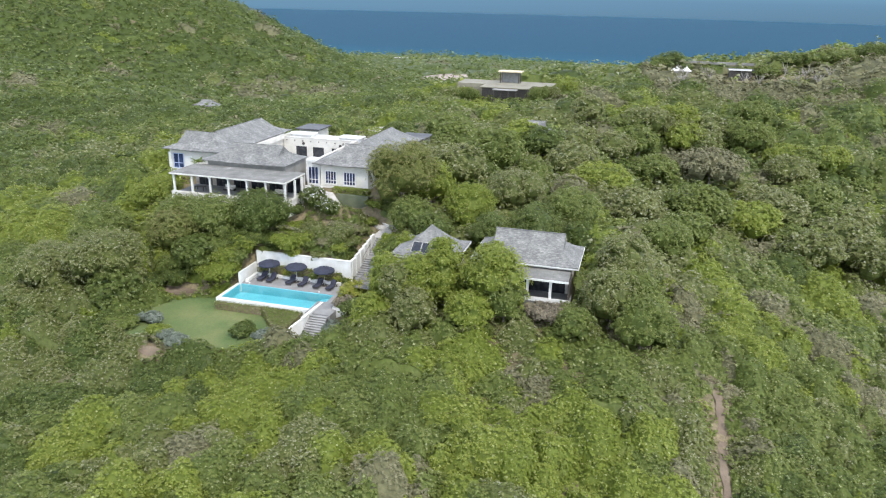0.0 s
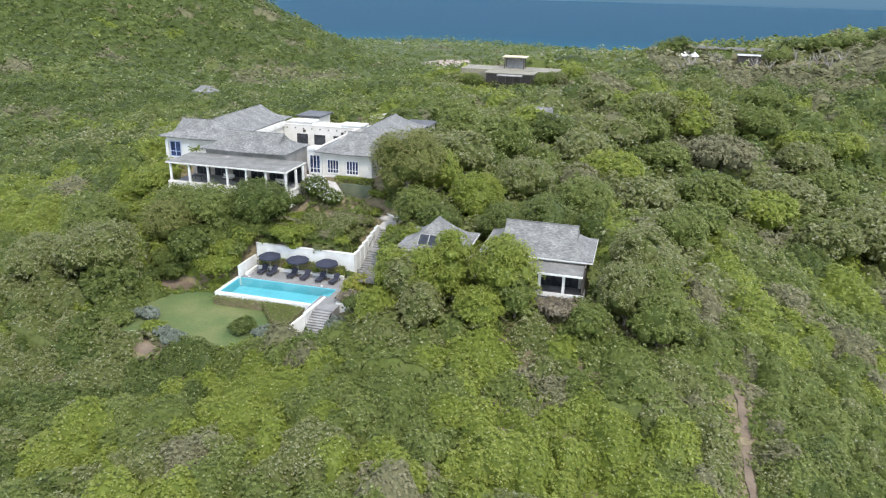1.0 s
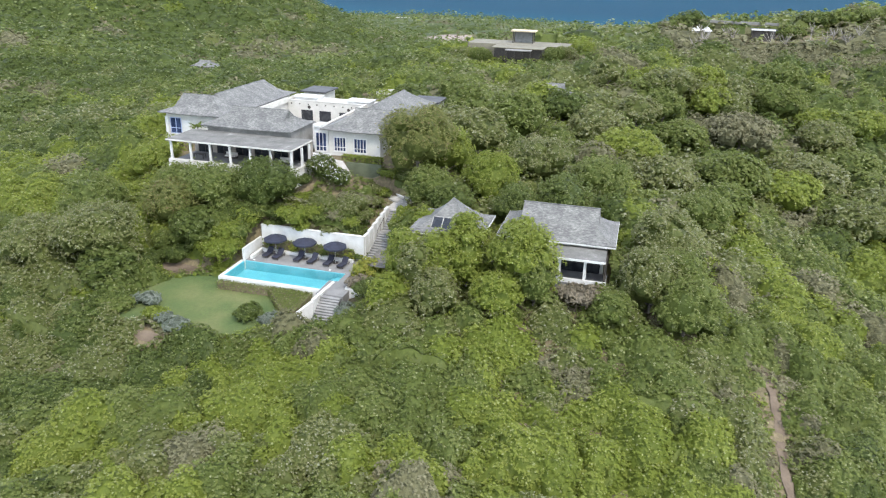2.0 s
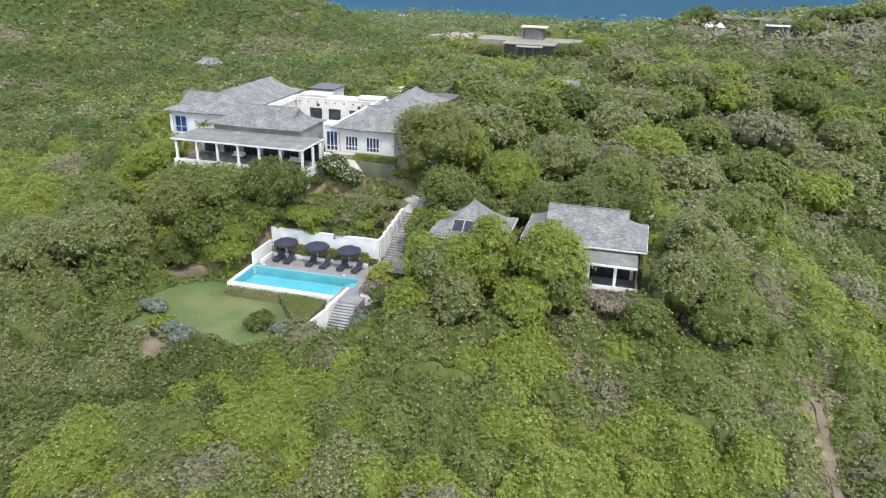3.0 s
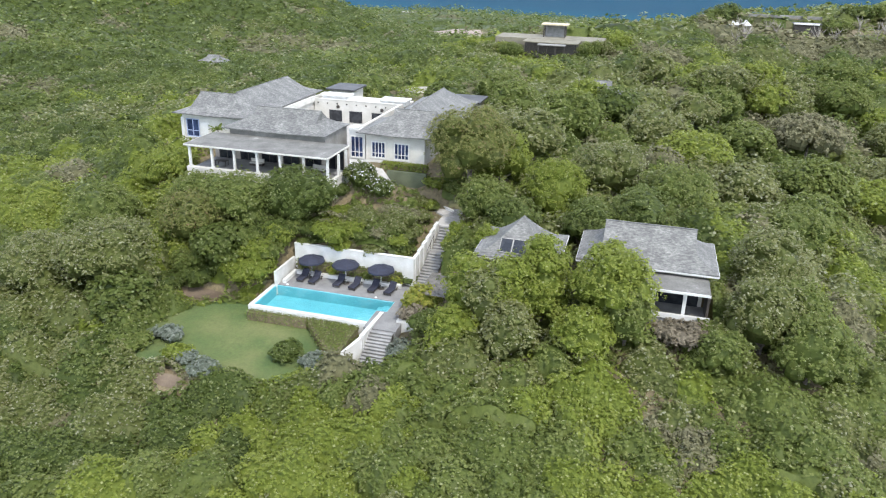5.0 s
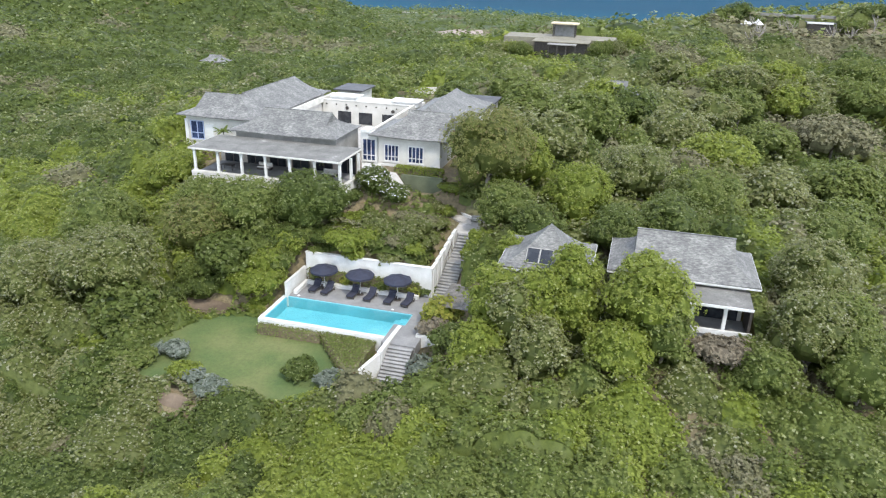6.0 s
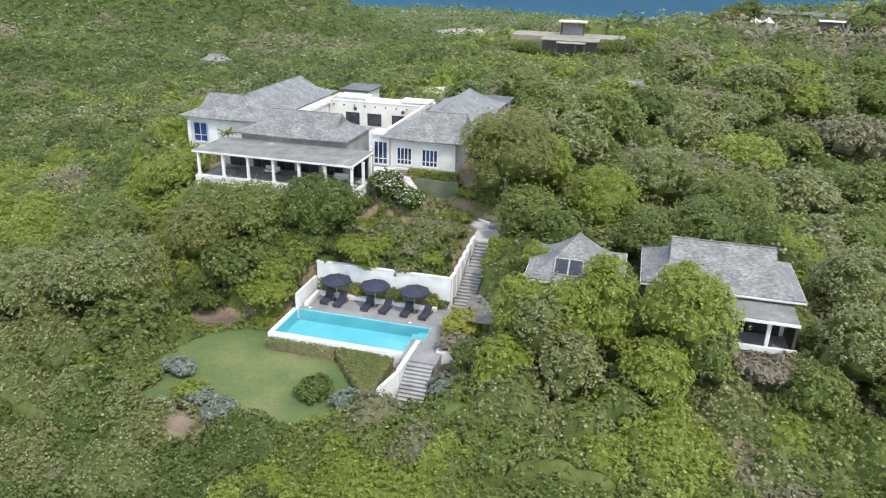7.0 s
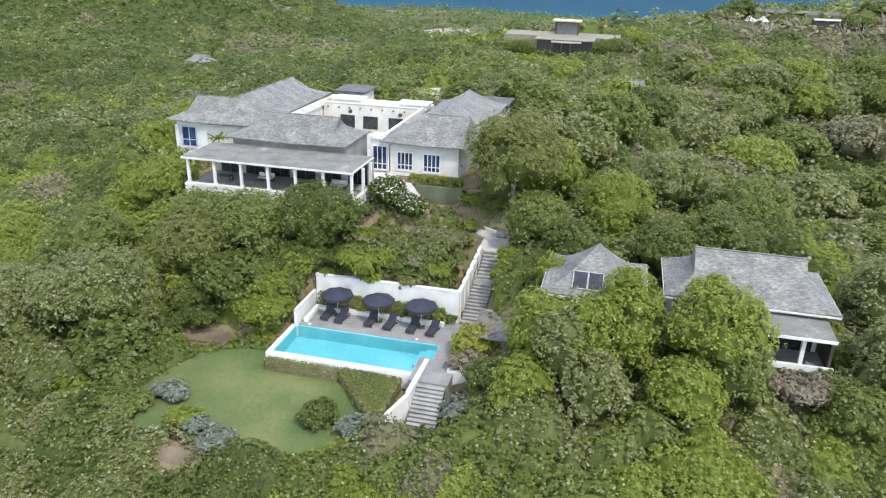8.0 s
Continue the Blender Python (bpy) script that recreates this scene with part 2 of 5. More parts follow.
def part(name, bm, material, parent, label=""):
    """One mesh object under a thing or under a part."""
    ob = new(name, mesh_of(name, bm, material))
    ob.parent = parent
    if parent is not None:
        ob.matrix_parent_inverse = parent.matrix_world.inverted()
    return tagged(ob, label)


def thing(name, at, label, category, group="", kind=""):
    ob = new(name)
    ob.location = at
    ob.empty_display_size = 0.3
    ob.matrix_world = Matrix.Translation(at)
    return tagged(ob, label, category, group, kind)


def solid(name, bm, material, label, category, group="", kind=""):
    return tagged(new(name, mesh_of(name, bm, material)), label, category, group, kind)


def box(bm, x0, x1, y0, y1, z0, z1, bevel=0.0):
    vs = [bm.verts.new(c) for c in ((x0, y0, z0), (x1, y0, z0), (x1, y1, z0), (x0, y1, z0), (x0, y0, z1), (x1, y0, z1), (x1, y1, z1), (x0, y1, z1))]
    fs = [bm.faces.new([vs[i] for i in f]) for f in ((3, 2, 1, 0), (4, 5, 6, 7), (0, 1, 5, 4), (1, 2, 6, 5), (2, 3, 7, 6), (3, 0, 4, 7))]
    if bevel:
        bmesh.ops.bevel(bm, geom=list({e for f in fs for e in f.edges}), offset=bevel, segments=2, affect="EDGES", profile=0.6)
    return bm


def boxes(*rows, bevel=0.0):
    bm = bmesh.new()
    for r in rows:
        box(bm, *r, bevel=bevel)
    return bm


def sheet(x0, x1, y0, y1, z):
    bm = bmesh.new()
    bm.faces.new([bm.verts.new(c) for c in ((x0, y0, z), (x1, y0, z), (x1, y1, z), (x0, y1, z))])
    return bm


def tube(bm, a, b, r0, r1, n=8):
    a, b = Vector(a), Vector(b)
    q = (b - a).to_track_quat("Z", "Y").to_matrix()
    rings = []
    for p, r in ((a, r0), (b, r1)):
        rings.append([bm.verts.new(p + q @ Vector((r * math.cos(2 * math.pi * k / n), r * math.sin(2 * math.pi * k / n), 0))) for k in range(n)])
    for k in range(n):
        bm.faces.new((rings[0][k], rings[0][(k + 1) % n], rings[1][(k + 1) % n], rings[1][k]))
    bm.faces.new(rings[1])
    bm.faces.new(rings[0][::-1])


# ---- the land ----
NEAR_MOUNDS = [(-38, 40, 5.9), (-8, 56, 4.4), (-58, 60, -2.9), (22, 70, 1.5), (-30, 76, -0.9), (-66, 82, 2.9), (-48, 90, -2.6), (-10, 94, 5.0), (20, 104, 2.2), (-92, 104, 1.7), (-30, 112, 3.0), (-62, 122, 7.3), (4, 130, 3.8), (-30, 150, 2.0), (26, 160, -0.2), (-66, 170, 2.5), (-8, 190, 1.2), (-130, 150, -0.7)]
FAR_MOUNDS = [(-30, 240, 9.8), (40, 290, 3.4), (110, 330, 26.5), (60, 130, -9.8), (-200, 280, -7.9), (-340, 560, 49.6), (-280, 250, 25.9), (-460, 520, 90.8), (-250, 480, 19.4), (-420, 380, 44.5), (0, -80, -8.0), (250, 300, 49.1), (60, 450, 9.4), (-100, 350, 2.2), (-200, 370, -4.8)]
COAST_MOUNDS = [(-260, 880, 8.5), (-100, 720, 8.0), (-360, 1020, 7.0), (-120, 960, 6.5), (60, 860, 6.0)]
# level places: x0, x1, y0, y1, height, margin
FLATS = [(12, 42, 290.4, 299, 30.1, 3.0), (25, 41, 272, 287, 25.0, 6), (7, 18, 276, 288, 25.4, 5), (-68, -42, 74.6, 90.5, 7.7, 3.5), (-55.5, -36.5, 86, 98, 7.7, 1.0), (-41, -36.5, 79, 85, 6.5, 2.0), (-90, -43, 113, 147, 18.2, 5), (-77, -53, 105, 114, 16.8, 2.5),
         (-17, -5, 90, 101, 12.6, 3), (-29.5, -21.5, 91, 98.5, 14.6, 3), (-54, -41, 98.5, 99.5, 12.1, 1.5), (-53, -42.5, 101, 106, 13.8, 3), (-41.5, -35.8, 108.3, 113, 13.85, 1.5), (-44.5, -41.5, 112, 114, 14.2, 1.5), (-48, -44.5, 112.4, 114.4, 14.75, 1.5)]


def step01(v):
    v = np.clip(v, 0, 1)
    return v * v * (3 - 2 * v)


def ground_at(x, y):
    x, y = np.asarray(x, float), np.asarray(y, float)
    z = -45 + 55.4 * np.exp(-((x + 40) ** 2 + (y - 180) ** 2) / (2 * 260.0 ** 2))
    for mounds, s in ((NEAR_MOUNDS, 24.0), (FAR_MOUNDS, 75.0), (COAST_MOUNDS, 130.0)):
        for mx, my, h in mounds:
            z = z + h * np.exp(-((x - mx) ** 2 + (y - my) ** 2) / (2 * s * s))
    z = z + 0.35 * np.sin(x * 0.31 + 1.3) * np.sin(y * 0.27) + 0.2 * np.sin(x * 0.83 + y * 0.5)
    for x0, x1, y0, y1, h, g in FLATS:
        d = np.hypot(np.maximum(np.maximum(x0 - x, x - x1), 0), np.maximum(np.maximum(y0 - y, y - y1), 0))
        z = z + (h - z) * (1 - step01(d / g))
    d = np.hypot(np.maximum(np.maximum(-40 - x, x + 36.4), 0), np.maximum(np.maximum(97 - y, y - 109), 0))
    return z + (8.6 + np.clip(y - 97.6, 0, 9) * 0.53 - z) * (1 - step01(d / 1.2))


def spaced(lo, hi, a, b, fine, grow=1.18):
    """Coordinates with a fine stretch from a to b that widen outwards to lo and hi."""
    mid = list(np.arange(a, b + 0.01, fine))
    s, v, right = fine, b, []
    while v < hi:
        s *= grow
        v = min(v + s, hi)
        right.append(v)
    s, v, left = fine, a, []
    while v > lo:
        s *= grow
        v = max(v - s, lo)
        left.append(v)
    return np.array(left[::-1] + mid + right)


def grid_mesh(name, xs, ys, zf, material):
    gx, gy = np.meshgrid(xs, ys)
    v = np.stack([gx.ravel(), gy.ravel(), zf(gx, gy).ravel()], 1)
    nx, ny = len(xs), len(ys)
    i = (np.arange(ny - 1)[:, None] * nx + np.arange(nx - 1)[None, :]).ravel()
    return quads_mesh(name, v, np.stack([i, i + 1, i + nx + 1, i + nx], 1), material, smooth=True)


def quads_mesh(name, v, q, material, tone=None, smooth=False):
    me = bpy.data.meshes.new(name)
    me.vertices.add(len(v))
    me.vertices.foreach_set("co", np.ascontiguousarray(v, dtype=np.float32).ravel())
    me.loops.add(4 * len(q))
    me.loops.foreach_set("vertex_index", np.ascontiguousarray(q, dtype=np.int32).ravel())
    me.polygons.add(len(q))
    me.polygons.foreach_set("loop_start", np.arange(0, 4 * len(q), 4, dtype=np.int32))
    if smooth:
        me.polygons.foreach_set("use_smooth", np.ones(len(q), dtype=bool))
    if tone is not None:
        me.attributes.new("tone", "FLOAT", "FACE").data.foreach_set("value", np.asarray(tone, dtype=np.float32))
    me.update(calc_edges=True)
    me.materials.append(material)
    return me


land = new("ground", grid_mesh("ground", spaced(-2500, 2500, -130, 90, 2.0), spaced(-1200, 2500, 25, 260, 2.0), ground_at, SOIL))
tagged(land, "hilly dry brown soil under dense scrub", "ground", kind="structure")
bm = bmesh.new()
bmesh.ops.create_circle(bm, cap_ends=True, radius=4900, segments=256)
bmesh.ops.translate(bm, verts=bm.verts, vec=(0, 0, -40))
solid("water", bm, SEA, "deep blue open sea with a turquoise shore", "sea", kind="structure")


# ---- roofs ----
def hip_roof(name, parent, x0, x1, y0, y1, ze, zr, along="x", gab=(None, None), power=1.25, thick=0.16, label="", cap=True, trim=False):
    """A flared shingle roof: hips below, a small upright gable at each ridge end. gab: how far in from each end the little gables stand."""
    bm = bmesh.new()
    if along == "y":
        a0, a1, b0, b1 = y0, y1, x0, x1
    else:
        a0, a1, b0, b1 = x0, x1, y0, y1
    run = (b1 - b0) / 2
    g0, g1 = [run if g is None else g for g in gab]
    cb = (b0 + b1) / 2

    def rise(d):
        return ze + (zr - ze) * (d / run) ** power

    def vert(a, b, z):
        return bm.verts.new((b, a, z) if along == "y" else (a, b, z))
    ds = [run * k / 10 for k in range(11)]
    rows = []
    for d in ds:
        z = rise(d)
        s0, s1 = a0 + min(d, g0), a1 - min(d, g1)
        up = 0.14 * max(0, 1 - d / (0.3 * run))
        rows.append([vert(s0, b0 + d, z + up), vert((s0 + s1) / 2, b0 + d, z), vert(s1, b0 + d, z + up), vert(s1, b1 - d, z + up), vert((s0 + s1) / 2, b1 - d, z), vert(s0, b1 - d, z + up)])
    for k in range(10):
        p, q = rows[k], rows[k + 1]
        for i, j in ((0, 1), (1, 2), (3, 4), (4, 5)):
            bm.faces.new((p[i], p[j], q[j], q[i]))
        bm.faces.new((p[2], p[3], q[3], q[2]))
        bm.faces.new((p[5], p[0], q[0], q[5]))
    low = [bm.verts.new(v.co - Vector((0, 0, thick))) for v in rows[0]]
    for i in range(6):
        j = (i + 1) % 6
        bm.faces.new((rows[0][i], rows[0][j], low[j], low[i]))
    bm.faces.new(low)
    bmesh.ops.remove_doubles(bm, verts=bm.verts, dist=0.001)
    ob = part(name, bm, SHINGLE, parent, label)
    if trim:
        t = 0.05
        part("fascia", boxes((x0 - t, x0 - 0.004, y0, y1, ze - thick - 0.02, ze + 0.1), (x1 + 0.004, x1 + t, y0, y1, ze - thick - 0.02, ze + 0.1), (x0, x1, y0 - t, y0 - 0.004, ze - thick - 0.02, ze - 0.01), (x0, x1, y1 + 0.004, y1 + t, ze - thick - 0.02, ze - 0.01)), WHITE, ob)
    if cap:
        bm = bmesh.new()
        s0, s1 = a0 + g0, a1 - g1
        if s1 - s0 > 0.3:
            if along == "y":
                box(bm, cb - 0.1, cb + 0.1, s0 - 0.06, s1 + 0.06, zr - 0.05, zr + 0.05, 0.02)
            else:
                box(bm, s0 - 0.06, s1 + 0.06, cb - 0.1, cb + 0.1, zr - 0.05, zr + 0.05, 0.02)
            part("ridge_cap", bm, SHINGLE, ob)
    return ob


def window(parent, x0, x1, z0, z1, y, bars=3, rails=(0.28,), frame_mat=None):
    """A front window with a white frame, uprights, rails and glass, set into a wall whose face lies at y."""
    fm = frame_mat or WHITE
    w = part("window", boxes((x0, x1, y - 0.03, y + 0.02, z0, z1)), BLUEGLASS, parent, "tall window with blue-tinted glass")
    t = 0.07
    part("frame", boxes((x0 - t, x0 + t, y - 0.1, y - 0.03, z0 - t, z1 + t), (x1 - t, x1 + t, y - 0.1, y - 0.03, z0 - t, z1 + t), (x0 + t, x1 - t, y - 0.1, y - 0.03, z1 - t, z1 + t), (x0 + t, x1 - t, y - 0.1, y - 0.03, z0 - t, z0 + t)), fm, w)
    for k in range(1, bars + 1):
        cx = x0 + (x1 - x0) * k / (bars + 1)
        part("mullion", boxes((cx - 0.055, cx + 0.055, y - 0.08, y - 0.03, z0 + t, z1 - t)), fm, w)
    for r in rails:
        cz = z0 + (z1 - z0) * r
        part("rail", boxes((x0 + t, x1 - t, y - 0.075, y - 0.032, cz - 0.05, cz + 0.05)), fm, w)
    part("sill", boxes((x0 - 0.15, x1 + 0.15, y - 0.18, y - 0.001, z0 - 0.16, z0 - t)), WHITE, w)
    return w


# ---- the main house ----
house = thing("house", (-62, 120, 18.2), "large white villa with weathered grey shingle roofs and a colonnaded veranda", "house")

# veranda
part("veranda_floor", boxes((-74.4, -53.4, 105.9, 112.6, 17.2, 18.35)), DECK, house)
part("plinth_wall", boxes((-74.6, -53.3, 105.55, 105.9, 16.0, 18.3), (-74.6, -53.3, 105.5, 106.15, 18.36, 18.72), (-74.65, -53.25, 105.42, 105.55, 17.55, 17.75)), STUCCO, house, "white moulded plinth with a low parapet")
part("plinth_side", boxes((-53.4, -53.1, 105.9, 112.6, 16.0, 18.3), (-53.55, -53.05, 106.15, 110.4, 18.36, 18.72)), STUCCO, house)
part("veranda_back_wall", boxes((-74.4, -53.4, 112.6, 112.9, 16.5, 21.55)), SHADE, house)
for k in range(7):
    cx = -74.12 + k * (20.5 / 6)
    c = part("column", boxes((cx - 0.15, cx + 0.15, 105.7, 106.0, 18.9, 21.6), (cx - 0.23, cx + 0.23, 105.62, 106.08, 18.72, 18.9), (cx - 0.23, cx + 0.23, 105.62, 106.08, 21.48, 21.6), bevel=0.015), WHITE, house, "square white column")
for k in range(2):
    cy = 108.7 + k * 2.6
    part("column", boxes((-53.42, -53.12, cy - 0.17, cy + 0.17, 18.72, 21.6), bevel=0.015), WHITE, house)
for k in range(6):
    cx = -74.12 + (k + 0.5) * (20.5 / 6)
    d = part("french_door", boxes((cx - 1.15, cx + 1.15, 112.5, 112.58, 18.36, 20.9)), GLASS, house, "dark glazed door in the veranda")
    part("frame", boxes((cx - 1.25, cx - 1.15, 112.45, 112.58, 18.36, 21.0), (cx + 1.15, cx + 1.25, 112.45, 112.58, 18.36, 21.0), (cx - 0.05, cx + 0.05, 112.46, 112.5, 18.36, 20.9), (cx - 1.15, cx + 1.15, 112.45, 112.58, 20.9, 21.0)), DARKWOOD, d)
part("veranda_slab", boxes((-74.7, -53.5, 105.5, 113.0, 21.6, 21.9)), ROOFTOP, house, "stained flat concrete veranda roof")
part("slab_fascia", boxes((-74.75, -53.45, 105.4, 105.5, 21.66, 21.88), (-53.5, -53.4, 105.5, 113.0, 21.66, 21.88), (-74.8, -74.7, 105.5, 112.0, 21.66, 21.88)), STUCCO, house)

def veranda_table(x, y):
    t = thing("table", (x, y, 18.36), "dark wooden table on the veranda", "table", "veranda tables")
    part("tabletop", boxes((x - 0.9, x + 0.9, y - 0.45, y + 0.45, 19.05, 19.12), bevel=0.015), DARKWOOD, t)
    for dx in (-0.8, 0.8):
        for dy in (-0.36, 0.36):
            part("leg", boxes((x + dx - 0.04, x + dx + 0.04, y + dy - 0.04, y + dy + 0.04, 18.36, 19.05)), DARKWOOD, t)


def veranda_sofa(x, y):
    t = thing("sofa", (x, y, 18.36), "low sofa with pale cushions on the veranda", "sofa", "veranda sofas")
    part("base", boxes((x - 1.0, x + 1.0, y - 0.4, y + 0.4, 18.36, 18.66), bevel=0.02), DARKWOOD, t)
    part("seat", boxes((x - 0.95, x + 0.95, y - 0.4, y + 0.25, 18.66, 18.84), bevel=0.04), STUCCO, t)
    part("backrest", boxes((x - 1.0, x + 1.0, y + 0.25, y + 0.42, 18.66, 19.25), bevel=0.04), STUCCO, t)


for tx in (-71.0, -61.0):
    veranda_table(tx, 108.6)
for tx in (-66.5, -57.0):
    veranda_sofa(tx, 110.4)

# front room under its own roof
# concrete grey on this wall stands in for the eaves' shadow
part("front_wall", boxes((-72.2, -57.2, 113.3, 121.3, 18.2, 22.55)), SLAB, house, "upper wall band under the eaves, coloured grey for their shade")
hip_roof("front_roof", house, -73.0, -56.9, 112.6, 121.9, 22.7, 25.35, "x", (3.4, 2.5), label="flared grey shingle roof over the front room")

# left wing
part("wing_wall", boxes((-83.6, -72.6, 118.7, 128.0, 16.5, 22.85)), STUCCO, house)
part("wing_wall", boxes((-82.0, -72.3, 128.0, 143.4, 16.5, 22.85)), STUCCO, house)
hip_roof("wing_roof", house, -84.6, -71.6, 117.7, 128.1, 23.0, 25.6, "x", (2.0, 5.2), label="flared grey shingle roof of the side wing")
hip_roof("wing_roof", house, -82.8, -71.5, 119.2, 144.8, 23.0, 25.62, "y", (5.2, 2.6))
window(house, -82.85, -80.75, 19.4, 22.1, 118.7, 1, (0.34,), BLUE)
part("pilaster", boxes((-83.75, -83.2, 118.45, 118.75, 17.0, 22.3), bevel=0.02), WHITE, house)
# added white slab stands in for a sunlit patch of the wing wall
part("lit_patch", boxes((-80.45, -79.0, 118.5, 118.7, 18.2, 21.7)), WHITE, house)

palm = thing("palm", (-76.2, 116.4, 17.7), "small green palm beside the veranda", "palm")
bm = bmesh.new()
tube(bm, (0, 0, -0.3), (0.1, 0.05, 3.6), 0.12, 0.08, 8)
part("trunk", bm, BARK, palm).matrix_parent_inverse = Matrix.Identity(4)
for k in range(11):
    a, droop = 0.571 * k, 0.25 + 0.5 * (k % 3) / 2
    bm, rows = bmesh.new(), []
    for q in range(6):
        d, w = 0.3 * q, 0.26 * math.sin(math.pi * (q + 0.6) / 6.2)
        ca, sa, zq = math.cos(a), math.sin(a), 3.6 + 0.9 * d - droop * d * d
        rows.append([bm.verts.new((0.1 + d * ca - o * w * sa, 0.05 + d * sa + o * w * ca, zq - 0.12 * abs(o) * w / 0.26)) for o in (-1, 0, 1)])
    for p, q in zip(rows, rows[1:]):
        bm.faces.new((p[0], p[1], q[1], q[0]))
        bm.faces.new((p[1], p[2], q[2], q[1]))
    part("frond", bm, LEAF_MID, palm).matrix_parent_inverse = Matrix.Identity(4)

# right wing
part("wing_wall", boxes((-53.2, -44.2, 118.8, 128.2, 16.8, 22.4)), STUCCO, house)
part("wing_wall", boxes((-52.4, -44.2, 128.2, 146.5, 17.0, 22.45)), STUCCO, house)
hip_roof("wing_roof", house, -54.4, -42.2, 117.9, 129.0, 22.45, 25.35, "x", (4.2, 1.6))
hip_roof("wing_roof", house, -53.3, -42.9, 121.0, 148.0, 22.55, 25.45, "y", (5.0, 4.8))
window(house, -52.25, -50.2, 18.9, 21.2, 118.8, 3)
window(house, -48.75, -46.6, 18.9, 21.2, 118.8, 3)
part("door_block", boxes((-55.9, -53.4, 119.0, 121.0, 18.0, 22.6), (-55.8, -54.5, 118.7, 121.0, 22.6, 23.0)), WHITE, house, "white block with a tall glazed door")
window(house, -55.6, -53.7, 18.6, 21.7, 119.0, 2, (0.25,))
part("base_course", boxes((-53.4, -44.0, 118.45, 118.8, 16.8, 18.45)), WHITE, house)

# courtyard: inner walls, flat roofs, roof boxes
part("court_floor", boxes((-71.8, -53.6, 121.5, 140.0, 18.0, 18.4)), PATH_M, house)
part("court_wall", boxes((-71.0, -54.6, 140.0, 140.35, 18.2, 22.45), (-71.0, -54.6, 139.9, 140.4, 22.45, 22.55)), STUCCO, house, "cream courtyard wall with dark windows")
part("court_wall", boxes((-71.2, -70.8, 121.9, 140.0, 22.0, 22.9), (-71.8, -71.2, 121.9, 146.0, 18.2, 22.6)), STUCCO, house)
part("court_wall", boxes((-54.9, -54.45, 121.0, 140.0, 18.2, 22.75)), STUCCO, house)
part("flat_roof", boxes((-71.0, -54.6, 140.4, 146.5, 21.6, 22.1)), STUCCO, house)
for bx, by in ((-67.6, 142.6), (-56.6, 142.2)):
    b = part("roof_box", boxes((bx - 2.3, bx + 2.3, by - 1.4, by + 1.4, 22.1, 22.95), (bx - 2.5, bx + 2.5, by - 1.6, by + 1.6, 22.8, 23.05), bevel=0.03), WHITE, house, "low white lantern box on the flat roof")
    part("top_panel", boxes((bx - 1.9, bx + 1.9, by - 1.0, by + 1.0, 23.06, 23.1)), STUCCO, b)
for cx in (-67.0, -63.2, -59.0):
    part("opening", boxes((cx - 1.2, cx + 1.2, 139.93, 140.02, 18.7, 20.7)), GLASS, house, "dark courtyard window")

for k in range(9):
    part("bracket", boxes((-70.3 + k * 1.8, -70.1 + k * 1.8, 139.7, 139.9, 21.75, 21.95)), DARKWOOD, house)
for cx, cz in ((-66.5, 21.3), (-58.3, 21.3)):
    bm = bmesh.new()
    tube(bm, (cx, 139.99, cz), (cx, 139.85, cz), 0.3, 0.3, 14)
    part("round_vent", bm, DARKWOOD, house)

# outbuildings behind the house
out = thing("outbuilding", (-69.5, 154, 18), "low outbuilding with a dark grey roof", "outbuilding", "outbuildings")
part("wall", boxes((-73.4, -68.8, 152.2, 158.0, 16.5, 21.9)), STUCCO, out)
part("roof", boxes((-74.0, -68.2, 151.6, 158.6, 21.9, 22.2), bevel=0.04), DARKROOF, out)
out = thing("outbuilding", (-45, 152, 18), "low outbuilding with a dark grey roof", "outbuilding", "outbuildings")
part("wall", boxes((-48.4, -43.4, 149.0, 155.0, 16.5, 22.1)), STUCCO, out)
bm = boxes((-49.0, -42.8, 148.4, 155.6, 22.1, 22.35), bevel=0.04)
part("roof", bm, DARKROOF, out)
bm = bmesh.new()
wall_rows = []
for k in range(9):
    a = 0.9 * k / 8
    cx, cy = -64.6 + 3.6 * a, 172.4 + 5.4 * math.sin(a * 1.5)
    wall_rows.append([bm.verts.new((cx, cy + d, z)) for d, z in ((0, 16.5), (0, 19.45 - 0.02 * k), (0.3, 19.45 - 0.02 * k), (0.3, 16.5))])
for p, q in zip(wall_rows, wall_rows[1:]):
    for i in range(3):
        bm.faces.new((p[i], p[i + 1], q[i + 1], q[i]))
bm.faces.new(wall_rows[0]), bm.faces.new(wall_rows[-1])
solid("garden_wall", bm, STUCCO, "curving cream garden wall behind the house", "wall", kind="structure")

# a cottage among the trees
far_cottage = thing("cottage", (-24, 178, 17), "half-hidden cottage with a grey shingle roof", "house")
part("wall", boxes((-28.0, -20.0, 174.6, 182.0, 15.0, 20.4)), STUCCO, far_cottage)
hip_roof("roof", far_cottage, -29.0, -19.0, 173.6, 183.0, 20.4, 23.2, "x", (3.2, 2.4))

# a long low house on the saddle
far_house = thing("house", (-39, 234, 21), "long low dark house with a flat grey roof on the saddle", "house")
part("wall", boxes((-48.6, -34.4, 231.0, 237.6, 18.0, 24.4)), DARKWOOD, far_house)
DRYROOF = plain("dry_brown_roof", (0.14, 0.128, 0.092), (0.2, 0.18, 0.13), 0.95, 0.4, 4, 0.2)
part("roof", boxes((-49.2, -33.8, 229.8, 237.9, 24.4, 24.66), bevel=0.05), DRYROOF, far_house)
part("porch_roof", boxes((-44.6, -37.0, 226.6, 229.8, 24.12, 24.34), bevel=0.03), SLAB, far_house)
